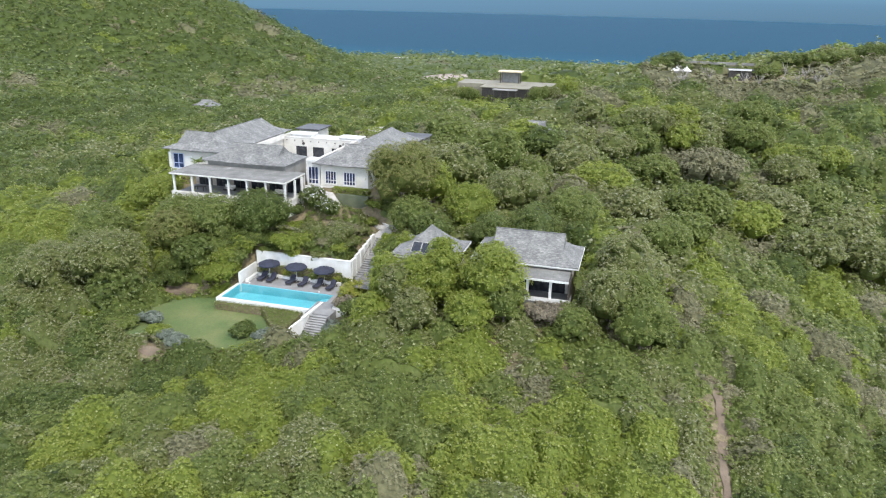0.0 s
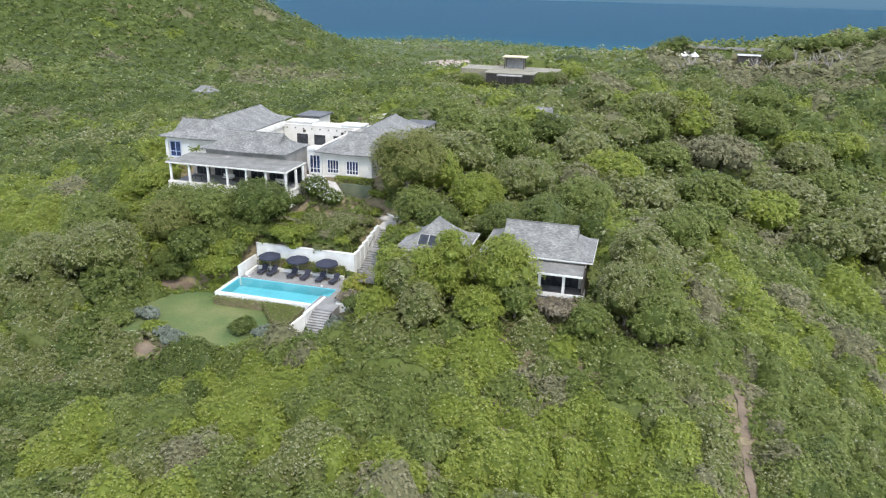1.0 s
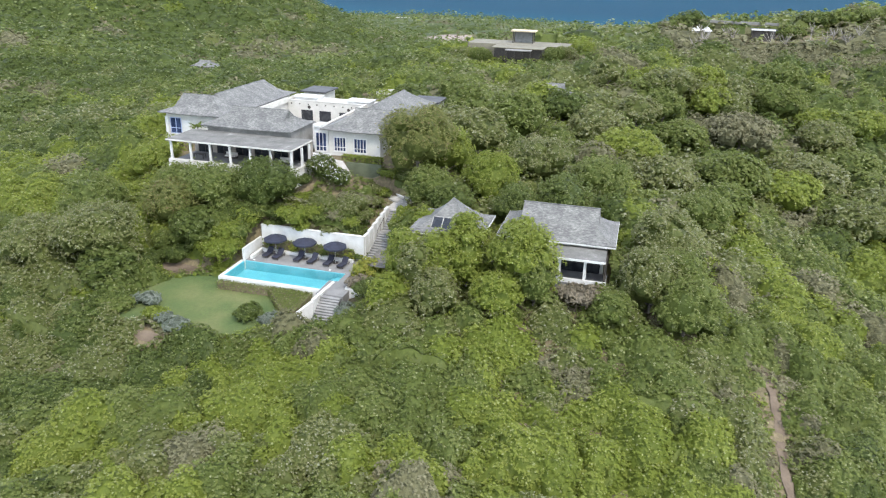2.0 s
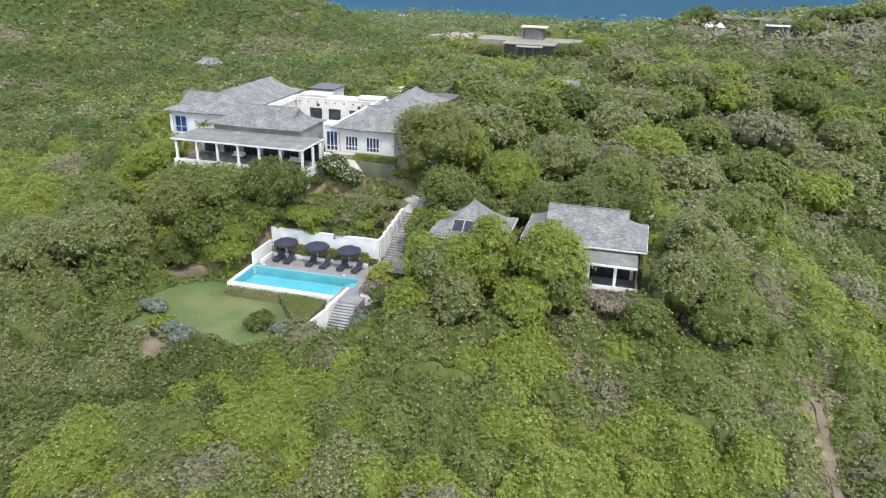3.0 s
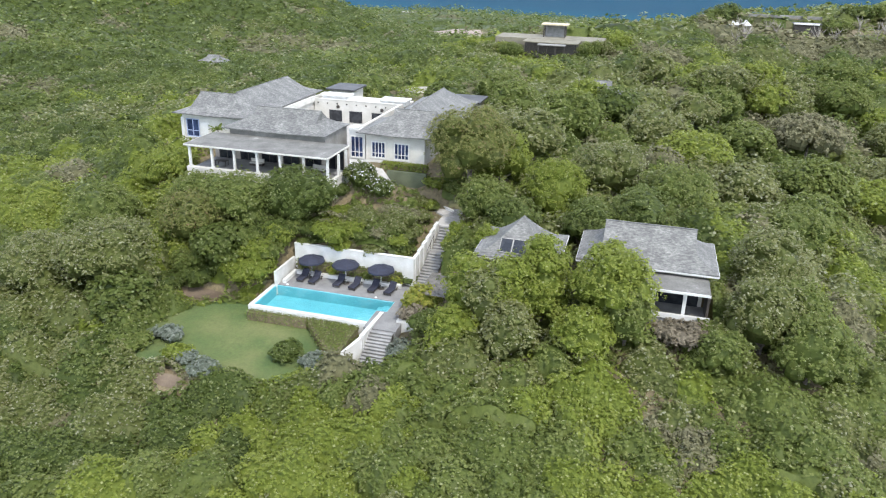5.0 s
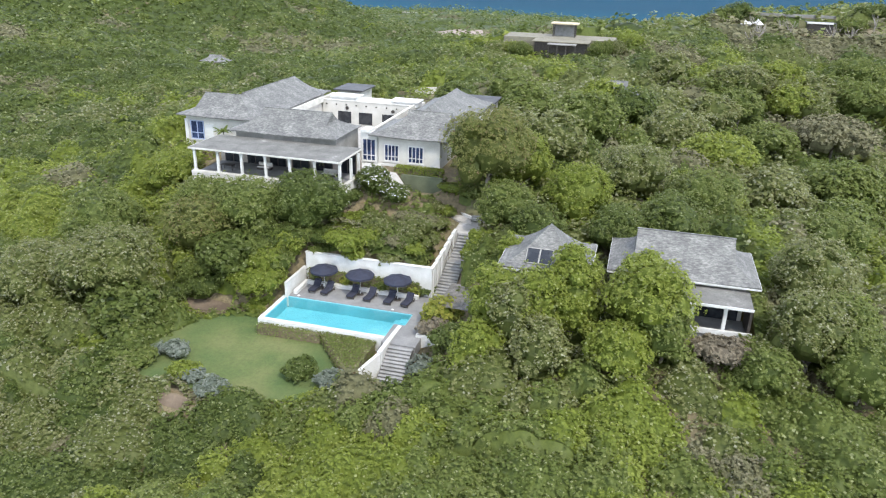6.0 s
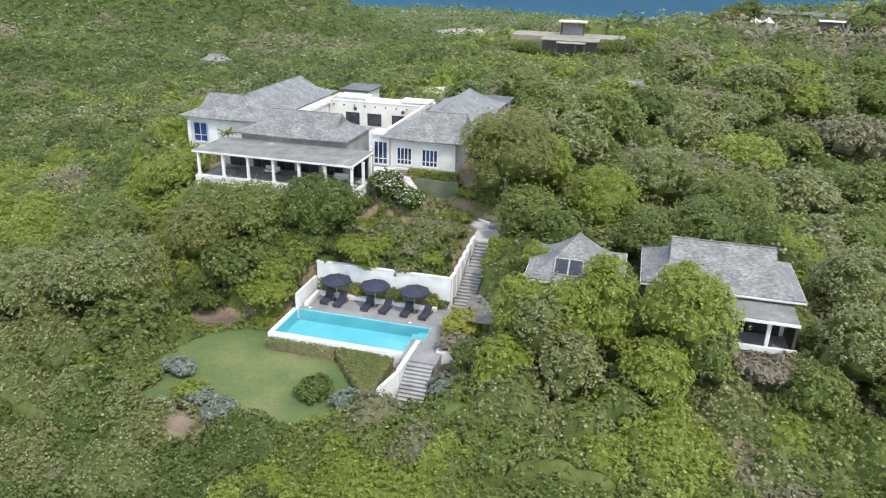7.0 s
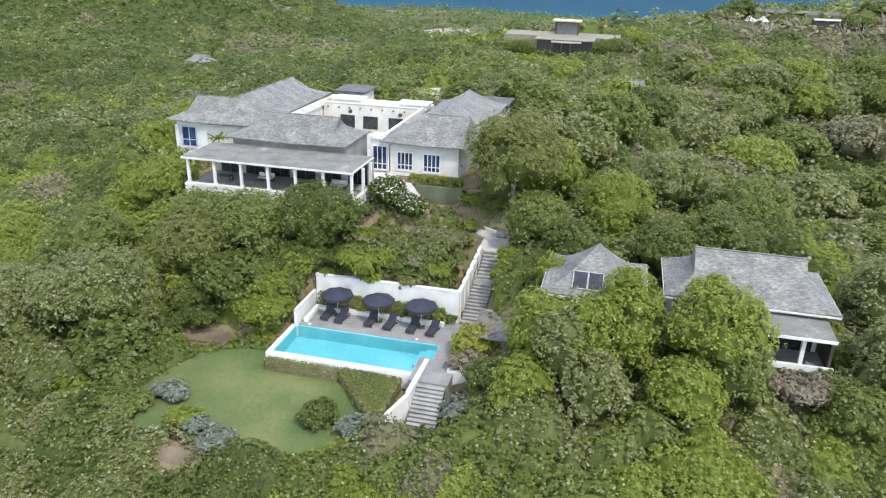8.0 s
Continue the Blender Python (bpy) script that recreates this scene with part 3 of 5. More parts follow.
for k in range(4):
    part("post", boxes((-44.4 + k * 2.35, -44.1 + k * 2.35, 226.7, 227.0, 18.5, 24.14)), DARKWOOD, far_house)
solid("far_terrace", boxes((-58.5, -27.5, 238.0, 250.0, 20.0, 24.7), bevel=0.05), DRYROOF, "grey paved terrace behind the low house", "terrace", kind="structure")
far_pav = thing("pavilion", (-42, 245, 24.7), "small open pavilion with a pale thatched roof", "pavilion")
part("roof", boxes((-46.0, -38.3, 242.6, 247.6, 28.1, 28.5), bevel=0.06), plain("pale_thatch", (0.4, 0.33, 0.22), (0.55, 0.47, 0.33), 0.95, 0.8, 9, 0.4), far_pav)
part("back_wall", boxes((-45.0, -39.3, 245.4, 245.7, 24.7, 28.1)), RISER, far_pav)
for cx in (-45.2, -39.1):
    for cy in (243.2, 246.4):
        part("post", boxes((cx - 0.15, cx + 0.15, cy - 0.15, cy + 0.15, 24.7, 28.1)), DARKWOOD, far_pav)

# huts on the headland
dark_hut = thing("hut", (33, 286, 25), "long dark timber hut with a pale roof edge", "hut")
part("wall", boxes((28.9, 36.2, 285.0, 288.4, 23.5, 28.9)), DARKWOOD, dark_hut)
part("roof", boxes((28.4, 36.7, 284.2, 288.8, 28.9, 29.15), bevel=0.04), DARKROOF, dark_hut)
part("roof_edge", boxes((28.4, 36.0, 283.9, 284.19, 28.75, 29.3)), WHITE, dark_hut)
for hx in (11.0, 14.4):
    hut = thing("hut", (hx, 287, 25), "small hut with a white pitched roof", "hut", "white huts")
    part("wall", boxes((hx - 1.3, hx + 1.3, 285.6, 288.6, 23.5, 27.6)), GREYWOOD, hut)
    bm = bmesh.new()
    vs = [bm.verts.new(c) for c in ((hx - 1.8, 285.0, 27.6), (hx + 1.8, 285.0, 27.6), (hx + 1.8, 289.2, 27.6), (hx - 1.8, 289.2, 27.6), (hx, 285.6, 29.2), (hx, 288.6, 29.2))]
    for f in ((0, 1, 4), (1, 2, 5, 4), (2, 3, 5), (3, 0, 4, 5), (3, 2, 1, 0)):
        bm.faces.new([vs[i] for i in f])
    part("roof", bm, WHITE, hut)
solid("far_wall", boxes((15.5, 38.0, 293.0, 293.6, 29.9, 30.8)), SLAB, "long low grey wall along the headland", "wall", kind="structure")
red_hut = thing("hut", (49, 279, 22), "low hut with a faded red-brown roof", "hut")
part("wall", boxes((45.5, 53.0, 277.5, 281.0, 20.0, 24.2)), STONE, red_hut)
part("roof", boxes((45.0, 53.5, 277.0, 281.5, 24.2, 24.5)), plain("faded_red_roof", (0.22, 0.14, 0.1), (0.34, 0.22, 0.17), 0.9, 0.6, 7, 0.2), red_hut)
valley = thing("house", (-172, 268, 3), "small grey-roofed house down in the valley", "house")
zz = float(ground_at(-172, 270))
part("wall", boxes((-176.0, -168.0, 268.0, 273.0, zz - 2, zz + 3.4)), STUCCO, valley)
hip_roof("roof", valley, -177.0, -167.0, 267.0, 274.0, zz + 3.4, zz + 5.6, "x", (2.5, 2.5))
bm = bmesh.new()
bm.faces.new([bm.verts.new((fx, fy, float(ground_at(fx, fy)) + 1.6)) for fx, fy in ((-207, 700), (-163, 704), (-180, 768), (-205, 772), (-224, 744))])
solid("field", bm, plain("bare_pink_field", (0.2, 0.155, 0.125), (0.3, 0.235, 0.195), 0.95, 0.02, 0.4, 0.1), "bare pinkish field near the shore", "field", kind="structure")
bm = bmesh.new()
bm.faces.new([bm.verts.new((fx, fy, float(ground_at(fx, fy)) + 1.6)) for fx, fy in ((-352, 1000), (-318, 1004), (-322, 1024), (-350, 1020))])
solid("beach", bm, plain("pale_sand", (0.5, 0.46, 0.38), (0.62, 0.58, 0.5), 0.95, 0.05, 0.5, 0.1), "pale strip of beach", "beach", kind="structure")

# ---- pool terrace ----
PZ = 9.25
pool = thing("swimming_pool", (-48, 90, PZ), "rectangular turquoise swimming pool with a white rim", "pool")
X0, X1, Y0, Y1 = -54.9, -41.0, 87.0, 92.6
XS, YS = -39.7, 89.8                       # the shallow corner runs on behind the wall
part("basin", boxes((X0, X1, Y0, Y1, 7.75, 7.85), (X1, XS, YS, Y1, 7.75, 8.55), (X0 + 0.003, X0 + 0.08, Y0, Y1, 7.85, PZ - 0.05), (X0 + 0.08, XS, Y1 - 0.08, Y1 - 0.003, 7.85, PZ - 0.05), (X0 + 0.08, X1 - 0.08, Y0 + 0.003, Y0 + 0.08, 7.85, PZ - 0.05),
                    (X1 - 0.08, X1 - 0.003, Y0, YS, 7.85, PZ - 0.05), (XS - 0.08, XS - 0.003, YS, Y1 - 0.08, 8.55, PZ - 0.05), (X1, XS - 0.08, YS + 0.003, YS + 0.08, 8.55, PZ - 0.05)), POOL, pool)
w = part("pool_surface", sheet(X0, X1, Y0, Y1, PZ - 0.13), WATER, pool, "clear still turquoise water")
w.visible_shadow = False
w = part("pool_surface", sheet(X1, XS, YS, Y1, PZ - 0.13), WATER, pool)
w.visible_shadow = False
part("rim", boxes((X0 - 0.45, X1, Y0 - 0.5, Y0, 7.6, PZ), (X0 - 0.45, X0, Y0, Y1, 7.6, PZ)), WHITE, pool, "white overflow rim")
DZ = PZ + 0.02
solid("pool_deck", boxes((X0 - 0.3, -36.6, Y1, 97.3, 7.6, DZ), (X1 + 0.05, -37.3, 85.6, YS, 7.6, DZ - 0.005), (XS, -37.3, YS, Y1, 7.6, DZ - 0.003)), DECK, "smooth grey stone deck beside the pool", "deck", kind="structure")
solid("retaining_wall", boxes((-54.7, -39.0, 97.5, 97.9, 8.0, 12.74), (-54.75, -38.9, 97.45, 97.95, 12.74, 12.85)), WHITE, "long white rendered retaining wall", "wall", kind="structure")
solid("bench_wall", boxes((-54.4, -40.2, 96.15, 96.6, 9.0, 9.72), (-54.4, -53.95, 93.2, 96.15, 9.0, 9.72), bevel=0.03), WHITE, "low white seat wall along the deck", "wall", kind="structure")
solid("terrace_wall", boxes((-55.0, -54.7, 92.3, 97.45, 8.0, 11.05), bevel=0.03), WHITE, "white rendered wall at the deck's end", "wall", kind="structure")
bm = boxes((-40.45, -40.0, 83.1, 89.6, 4.6, 9.65), bevel=0.03)
for v in bm.verts:
    if v.co.z > 9.5:
        v.co.z -= 0.35 * max(0, (v.co.y - 84) / 5.6)
solid("stair_wall", bm, WHITE, "white rendered wall beside the garden steps", "wall", kind="structure")
bm = boxes((0.0, 2.6, -0.18, 0.18, 4.6, 9.5), bevel=0.03)
for v in bm.verts:
    if v.co.z > 9:
        v.co.z -= 0.42 * v.co.x
    v.co = pose(-40.25, 83.05, 0, 0, 0, 236) @ v.co
solid("wing_wall_low", bm, WHITE, "sloping white rendered garden wall", "wall", kind="structure")


def stairs(name, label, x0, x1, y, z, dy, dz, count, dx=0.0):
    """Steps that climb from (y, z); each tread is a pale slab over a riser coloured darker as shade."""
    st = thing(name, ((x0 + x1) / 2, y, z), label, "stairs", kind="structure")
    for k in range(count):
        ya, yb = sorted((y + k * dy, y + (k + 1) * dy))
        top, a, b = z + (k + 1) * dz, x0 + k * dx, x1 + k * dx
        part("riser", boxes((a + 0.02, b - 0.02, ya + 0.01, yb + 0.3, top - 0.6, top - 0.06)), RISER, st)
        part("tread", boxes((a, b, ya - 0.03, yb, top - 0.06, top), bevel=0.012), STEP, st)
    return st


stairs("garden_steps", "grey stone steps beside a white wall", -39.98, -37.4, 81.6, 7.25, 0.36, 0.2, 10)
stairs("upper_steps", "long pale stone steps climbing to the house", -38.85, -36.7, 97.6, 9.27, 0.4, 0.22, 12, 0.03)
solid("landing", boxes((-38.5, -36.2, 102.35, 103.55, 9.5, 11.92)), STEP, "small pale landing between two flights of steps", "paving", kind="structure")
stairs("upper_steps", "pale stone steps climbing to the upper landing", -38.4, -36.25, 103.5, 11.92, 0.4, 0.26, 8, 0.03)
solid("landing", boxes((-39.0, -35.7, 106.7, 112.0, 11.0, 14.03)), PATH_M, "pale paved landing", "paving", kind="structure")
for k in range(6):
    y0 = 97.9 + k * 1.45
    solid("step_wall", boxes((-39.25 + 0.09 * k, -38.87 + 0.09 * k, y0, y0 + 1.45, 8.0, 12.9 + 0.33 * k), bevel=0.03), WHITE, "stepped white wall beside the upper steps", "wall", kind="structure")
bench = thing("bench", (-37.0, 111.0, 14.03), "small grey wooden bench on the paved landing", "bench")
part("seat", boxes((-37.7, -36.3, 110.8, 111.25, 14.43, 14.48), bevel=0.01), GREYWOOD, bench)
part("backrest", boxes((-37.7, -36.3, 111.25, 111.3, 14.55, 14.9), bevel=0.01), GREYWOOD, bench)
for lx in (-37.62, -36.38):
    part("leg", boxes((lx - 0.04, lx + 0.04, 110.85, 110.92, 14.03, 14.43)), GREYWOOD, bench)
    part("leg", boxes((lx - 0.04, lx + 0.04, 111.2, 111.27, 14.03, 14.55)), GREYWOOD, bench)
rail = thing("handrail", (-38.6, 102, 12), "thin dark metal handrail on the steps", "rail")
for yy, zz in ((101.6, 11.4), (102.9, 11.92), (104.3, 12.4)):
    bm = bmesh.new()
    tube(bm, (-38.5, yy, zz), (-38.45, yy, zz + 1.1), 0.025, 0.025)
    part("post", bm, DARKWOOD, rail)
bm = bmesh.new()
tube(bm, (-38.47, 101.5, 12.46), (-38.45, 102.9, 13.02), 0.03, 0.03)
tube(bm, (-38.45, 102.9, 13.02), (-38.45, 104.4, 13.55), 0.03, 0.03)
part("bar", bm, DARKWOOD, rail)

# path from the landing up to the house
pts = [(-37.4, 110.6), (-40.3, 112.7), (-43.4, 113.1), (-46.2, 113.3), (-49.6, 114.2), (-53.6, 116.0)]
bm, bk = bmesh.new(), bmesh.new()
rows, krows = [], []
for i, (px, py) in enumerate(pts):
    zz = max(14.06, float(ground_at(px, py)) + 0.15)
    a = Vector(pts[min(i + 1, 5)]) - Vector(pts[max(i - 1, 0)])
    nrm = Vector((-a.y, a.x)).normalized()
    rows.append([bm.verts.new((px + nrm.x * w, py + nrm.y * w, zz + h)) for w, h in ((-0.9, 0), (0.9, 0), (0.9, -2.0), (-0.9, -2.0))])
    if i < 3:
        krows.append([bk.verts.new((px + nrm.x * w, py + nrm.y * w, zz + h)) for w, h in ((-1.2, 0.3), (-0.95, 0.3), (-0.95, -0.9), (-1.2, -0.9))])
for b_, rr in ((bm, rows), (bk, krows)):
    for p, q in zip(rr, rr[1:]):
        for i in range(4):
            b_.faces.new((p[i], p[(i + 1) % 4], q[(i + 1) % 4], q[i]))
    b_.faces.new(rr[0])
    b_.faces.new(rr[-1][::-1])
solid("path", bm, PATH_M, "pale paved path up to the house", "path", kind="structure")
solid("path_kerb", bk, WHITE, "white kerb wall along the path", "wall", kind="structure")
solid("house_steps", boxes((-56.0, -52.6, 116.6, 118.6, 16.5, 18.3), (-55.8, -53.0, 115.9, 116.6, 16.0, 18.0), (-55.8, -53.0, 115.3, 115.9, 16.0, 17.7), bevel=0.02), WHITE, "white steps at the glazed door", "stairs", kind="structure")
solid("bank_wall", boxes((-48.6, -42.8, 115.0, 115.4, 14.0, 18.2)), plain("olive_grey_render", (0.075, 0.086, 0.048), (0.11, 0.122, 0.072), 0.9, 0.6, 8, 0.3), "olive-grey retaining wall below the house", "wall", kind="structure")

# lawn
bm = bmesh.new()
edge = []
for i in range(40):
    a = 2 * math.pi * i / 40
    r = 1.0 + 0.05 * math.sin(3 * a + 1) + 0.04 * math.sin(5 * a)
    ex, ey = math.copysign(abs(math.cos(a)) ** 0.75, math.cos(a)), math.copysign(abs(math.sin(a)) ** 0.75, math.sin(a))
    edge.append((-53.6 + 12.2 * ex * r + 1.0 * ey, 81.8 + 7.6 * ey * r - 0.6 * ex))
bm.faces.new([bm.verts.new((min(ex, -41.7), min(ey, 89.8), 7.76)) for ex, ey in edge])
solid("lawn", bm, LAWN, "mown green lawn with sun-bleached patches", "lawn", kind="structure")
for nm, cx, cy, rx, ry in (("earth_patch", -56.9, 73.0, 1.7, 0.55), ("earth_patch", -63.6, 89.9, 2.9, 1.3)):
    bm = bmesh.new()
    ring = [bm.verts.new((cx + rx * math.cos(a) * (1 + 0.15 * math.sin(3 * a)), cy + ry * math.sin(a) * (1 + 0.15 * math.cos(2 * a)), float(ground_at(cx + rx * math.cos(a), cy + ry * math.sin(a))) + 0.12)) for a in [k * 0.3927 for k in range(16)]]
    mid = bm.verts.new((cx, cy, float(ground_at(cx, cy)) + 0.16))
    for k in range(16):
        bm.faces.new((ring[k], ring[(k + 1) % 16], mid))
    solid(nm, bm, EARTH, "patch of bare brown earth", "earth", kind="structure")

# parasols and loungers
def parasol():
    t = thing("parasol", (0, 0, 0), "open navy canvas parasol on a white pole beside loungers", "parasol", "pool parasols")
    bm = bmesh.new()
    tube(bm, (0, 0, 0.05), (0, 0, 3.07), 0.035, 0.03, 10)
    part("pole", bm, WHITE, t)
    bm = bmesh.new()
    tube(bm, (0, 0, 0), (0, 0, 0.1), 0.4, 0.36, 16)
    part("base", bm, DARKWOOD, t)
    bm = bmesh.new()
    n, rings = 8, []
    for rad, z in ((0.12, 3.12), (0.7, 2.96), (1.2, 2.8), (1.66, 2.56), (1.67, 2.34)):
        ring = []
        for k in range(2 * n):
            a = math.pi * k / n
            sag = 1.0 if k % 2 == 0 else 0.945
            ring.append(bm.verts.new((rad * sag * math.cos(a), rad * sag * math.sin(a), z - (0.0 if k % 2 == 0 else 0.03))))
        rings.append(ring)
    for p, q in zip(rings, rings[1:]):
        for k in range(2 * n):
            bm.faces.new((p[k], p[(k + 1) % (2 * n)], q[(k + 1) % (2 * n)], q[k]))
    c = part("canopy", bm, NAVY, t)
    bm = bmesh.new()
    tube(bm, (0, 0, 3.1), (0, 0, 3.24), 0.22, 0.05, 10)
    part("vent", bm, NAVY, c)
    for k in range(n):
        a = 2 * math.pi * k / n
        bm = bmesh.new()
        tube(bm, (0.1 * math.cos(a), 0.1 * math.sin(a), 3.02), (1.6 * math.cos(a), 1.6 * math.sin(a), 2.52), 0.015, 0.012, 5)
        part("rib", bm, DARKWOOD, t)
    return t


def lounger():
    t = thing("sun_lounger", (0, 0, 0), "dark sun lounger with a navy cushion and raised back", "lounger", "pool loungers")
    part("frame", boxes((-0.42, -0.37, -1.1, 1.1, 0.26, 0.34), (0.37, 0.42, -1.1, 1.1, 0.26, 0.34), (-0.37, 0.37, -1.1, -1.04, 0.26, 0.34), (-0.37, 0.37, 1.04, 1.1, 0.26, 0.34), bevel=0.008), DARKWOOD, t)
    for lx in (-0.38, 0.38):
        for ly in (-0.85, 0.85):
            part("leg", boxes((lx - 0.035, lx + 0.035, ly - 0.04, ly + 0.04, 0, 0.27)), DARKWOOD, t)
    part("cushion", boxes((-0.43, 0.43, -1.1, 0.3, 0.345, 0.5), bevel=0.03), NAVYPAD, t)
    bm = boxes((-0.43, 0.43, 0.0, 0.95, 0.0, 0.15), bevel=0.03)
    bmesh.ops.transform(bm, matrix=pose(0, 0.31, 0.36, 48, 0, 0), verts=bm.verts)
    part("backrest", bm, NAVYPAD, t)
    bm = boxes((-0.24, 0.24, 0.58, 0.82, 0.12, 0.2), bevel=0.03)
    bmesh.ops.transform(bm, matrix=pose(0, 0.31, 0.36, 48, 0, 0), verts=bm.verts)
    part("pillow", bm, NAVYPAD, t)
    return t


p0 = parasol()
p0.matrix_world = pose(-51.5, 95.5, DZ, 0, 0, 10)
copy_thing(p0, pose(-47.0, 95.45, DZ, 0, 0, 24))
copy_thing(p0, pose(-42.45, 95.45, DZ, 0, 0, 4))
l0 = lounger()
l0.matrix_world = pose(-50.75, 94.75, DZ, 0, 0, -6)
for lx, ly, rz in ((-52.4, 94.95, -4), (-45.5, 94.75, -7), (-47.6, 94.85, -5), (-41.0, 94.75, -8), (-43.1, 94.75, -5)):
    copy_thing(l0, pose(lx, ly, DZ, 0, 0, rz))
tb = thing("towel", (-46.6, 95.0, DZ + 0.9), "folded white towel on a lounger", "towel")
bm = boxes((-0.2, 0.2, -0.14, 0.14, 0.0, 0.07), bevel=0.02)
bmesh.ops.transform(bm, matrix=pose(-45.6, 95.42, DZ + 0.86, 48, 0, -7), verts=bm.verts)
part("cloth", bm, WHITE, tb)
for lx, ly in ((-53.6, 92.95), (-42.2, 92.95)):
    bm = bmesh.new()
    tube(bm, (lx, ly, DZ), (lx, ly, DZ + 0.05), 0.17, 0.15, 14)
    solid("skimmer_lid", bm, WHITE, "round white skimmer lid in the deck", "lid", "deck lids")
# shallow step corner of the pool
part("pool_step", boxes((X1 - 0.7, X1, YS, Y1 - 0.08, 7.85, 8.3)), POOL, pool)
solid("planter_kerb", boxes((-37.9, -33.6, 87.7, 88.2, 7.6, 9.55), bevel=0.05), WHITE, "white kerb of a planting bed", "kerb", kind="structure")

# slatted pergola beside the steps
OLDWOOD = plain("weathered_slats", (0.12, 0.112, 0.1), (0.21, 0.195, 0.175), 0.85, 1.5, 15, 0.2)
perg = thing("pergola", (-34.3, 93, 9), "silvered timber pergola with a slatted roof", "pergola")
for cx in (-36.0, -32.6):
    for cy in (91.2, 96.3):
        part("post", boxes((cx - 0.08, cx + 0.08, cy - 0.08, cy + 0.08, 7.6, 11.4), bevel=0.01), OLDWOOD, perg)
for cx in (-36.0, -32.6):
    part("beam", boxes((cx - 0.07, cx + 0.07, 90.8, 96.9, 11.4, 11.6)), OLDWOOD, perg)
for k in range(25):
    yy = 90.8 + k * 0.25
    part("slat", boxes((-36.5, -32.1, yy, yy + 0.14, 11.6, 11.66)), OLDWOOD, perg)

# ---- cottage ----
cottage = thing("cottage", (-12, 97, 13), "white garden cottage with a flared grey shingle roof", "house")
part("wall", boxes((-18.6, -6.2, 93.6, 101.8, 11.0, 17.2)), STUCCO, cottage)
hip_roof("roof", cottage, -19.5, -5.0, 92.9, 102.4, 17.3, 20.5, "x", (2.5, 2.4), label="weathered grey shingle roof with small end gables", trim=True)
bm = boxes((-16.0, -5.9, 89.6, 93.4, 16.45, 16.6))
for v in bm.verts:
    v.co.z += (v.co.y - 89.6) * 0.05
part("porch_roof", bm, ROOFTOP, cottage, "low stained grey porch roof")
part("porch_fascia", boxes((-16.05, -5.85, 89.5, 89.595, 16.35, 16.6)), WHITE, cottage)
for cx in (-14.2, -11.2, -8.2):
    part("porch_post", boxes((cx - 0.17, cx + 0.17, 90.0, 90.34, 13.5, 16.5), bevel=0.02), WHITE, cottage)
part("porch_floor", boxes((-16, -5.6, 89.9, 93.6, 11.0, 13.4)), DECK, cottage)
part("porch_parapet", boxes((-16, -5.6, 89.8, 90.1, 13.4, 13.9)), WHITE, cottage)
part("side_screen", boxes((-6.0, -5.75, 90.4, 93.5, 13.4, 16.3)), DARKWOOD, cottage, "dark timber screen at the porch end")
part("porch_door", boxes((-15, -6.6, 93.5, 93.6, 13.4, 16.2)), GLASS, cottage)

# ---- pavilion ----
pav = thing("pavilion", (-25.6, 94.7, 14.6), "square garden pavilion with a steep flared shingle roof", "pavilion")
part("wall", boxes((-29.4, -21.8, 90.9, 98.5, 13.5, 17.3)), STUCCO, pav)
hip_roof("roof", pav, -30.2, -21.0, 90.1, 99.3, 17.4, 20.95, "x", power=1.5, label="pyramid roof of weathered grey shingles", cap=False, trim=True)


for k in range(2):                         # roof lights on the front slope
    cx = -26.9 + k * 1.35
    bm = boxes((-0.6, 0.6, -0.85, 0.85, 0.0, 0.1))
    bmesh.ops.transform(bm, matrix=pose(cx, 91.75, 18.3, 36, 0, 0), verts=bm.verts)
    light = part("roof_light", bm, GLASS, pav, "dark glazed roof light")
    bm = boxes((-0.68, -0.6, -0.9, 0.9, 0.0, 0.13), (0.6, 0.68, -0.9, 0.9, 0.0, 0.13), (-0.6, 0.6, -0.93, -0.85, 0.0, 0.13), (-0.6, 0.6, 0.85, 0.93, 0.0, 0.13))
    bmesh.ops.transform(bm, matrix=pose(cx, 91.75, 18.3, 36, 0, 0), verts=bm.verts)
    part("frame", bm, GREYWOOD, light)


# ---- foliage ----
def folded(g, at, nrm, leaf):
    """Folded four-cornered leaves at points, each facing its own way."""
    m = len(at)
    nrm = nrm / np.linalg.norm(nrm, axis=1)[:, None]
    t = np.cross(nrm, g.normal(size=(m, 3)))
    t /= np.linalg.norm(t, axis=1)[:, None]
    s = leaf * (0.6 + 0.8 * g.random(m))[:, None]
    b = np.cross(nrm, t) * s * (0.42 + 0.2 * g.random(m))[:, None]
    t = t * s * 0.5
    return np.stack([at - t, at + b + nrm * s * 0.12, at + t - nrm * s * 0.1, at - b + nrm * s * 0.12], 1)


def spray_leaves(g, c, d, size, per, leaf):
    """Rounded sprays of leaves at c, which look out along d."""
    m = len(c) * per
    e = np.repeat(d, per, 0) * 0.75 + g.normal(size=(m, 3)) * 0.55 + np.array([0, 0, 0.3])
    e /= np.linalg.norm(e, axis=1)[:, None]
    at = np.repeat(c, per, 0) + e * (np.repeat(size, per) * (0.7 + 0.4 * g.random(m)))[:, None] - np.repeat(d * size[:, None] * 0.5, per, 0)
    return folded(g, at, e * 0.8 + np.array([0, 0, 0.85]) + g.normal(size=at.shape) * 0.34, leaf)


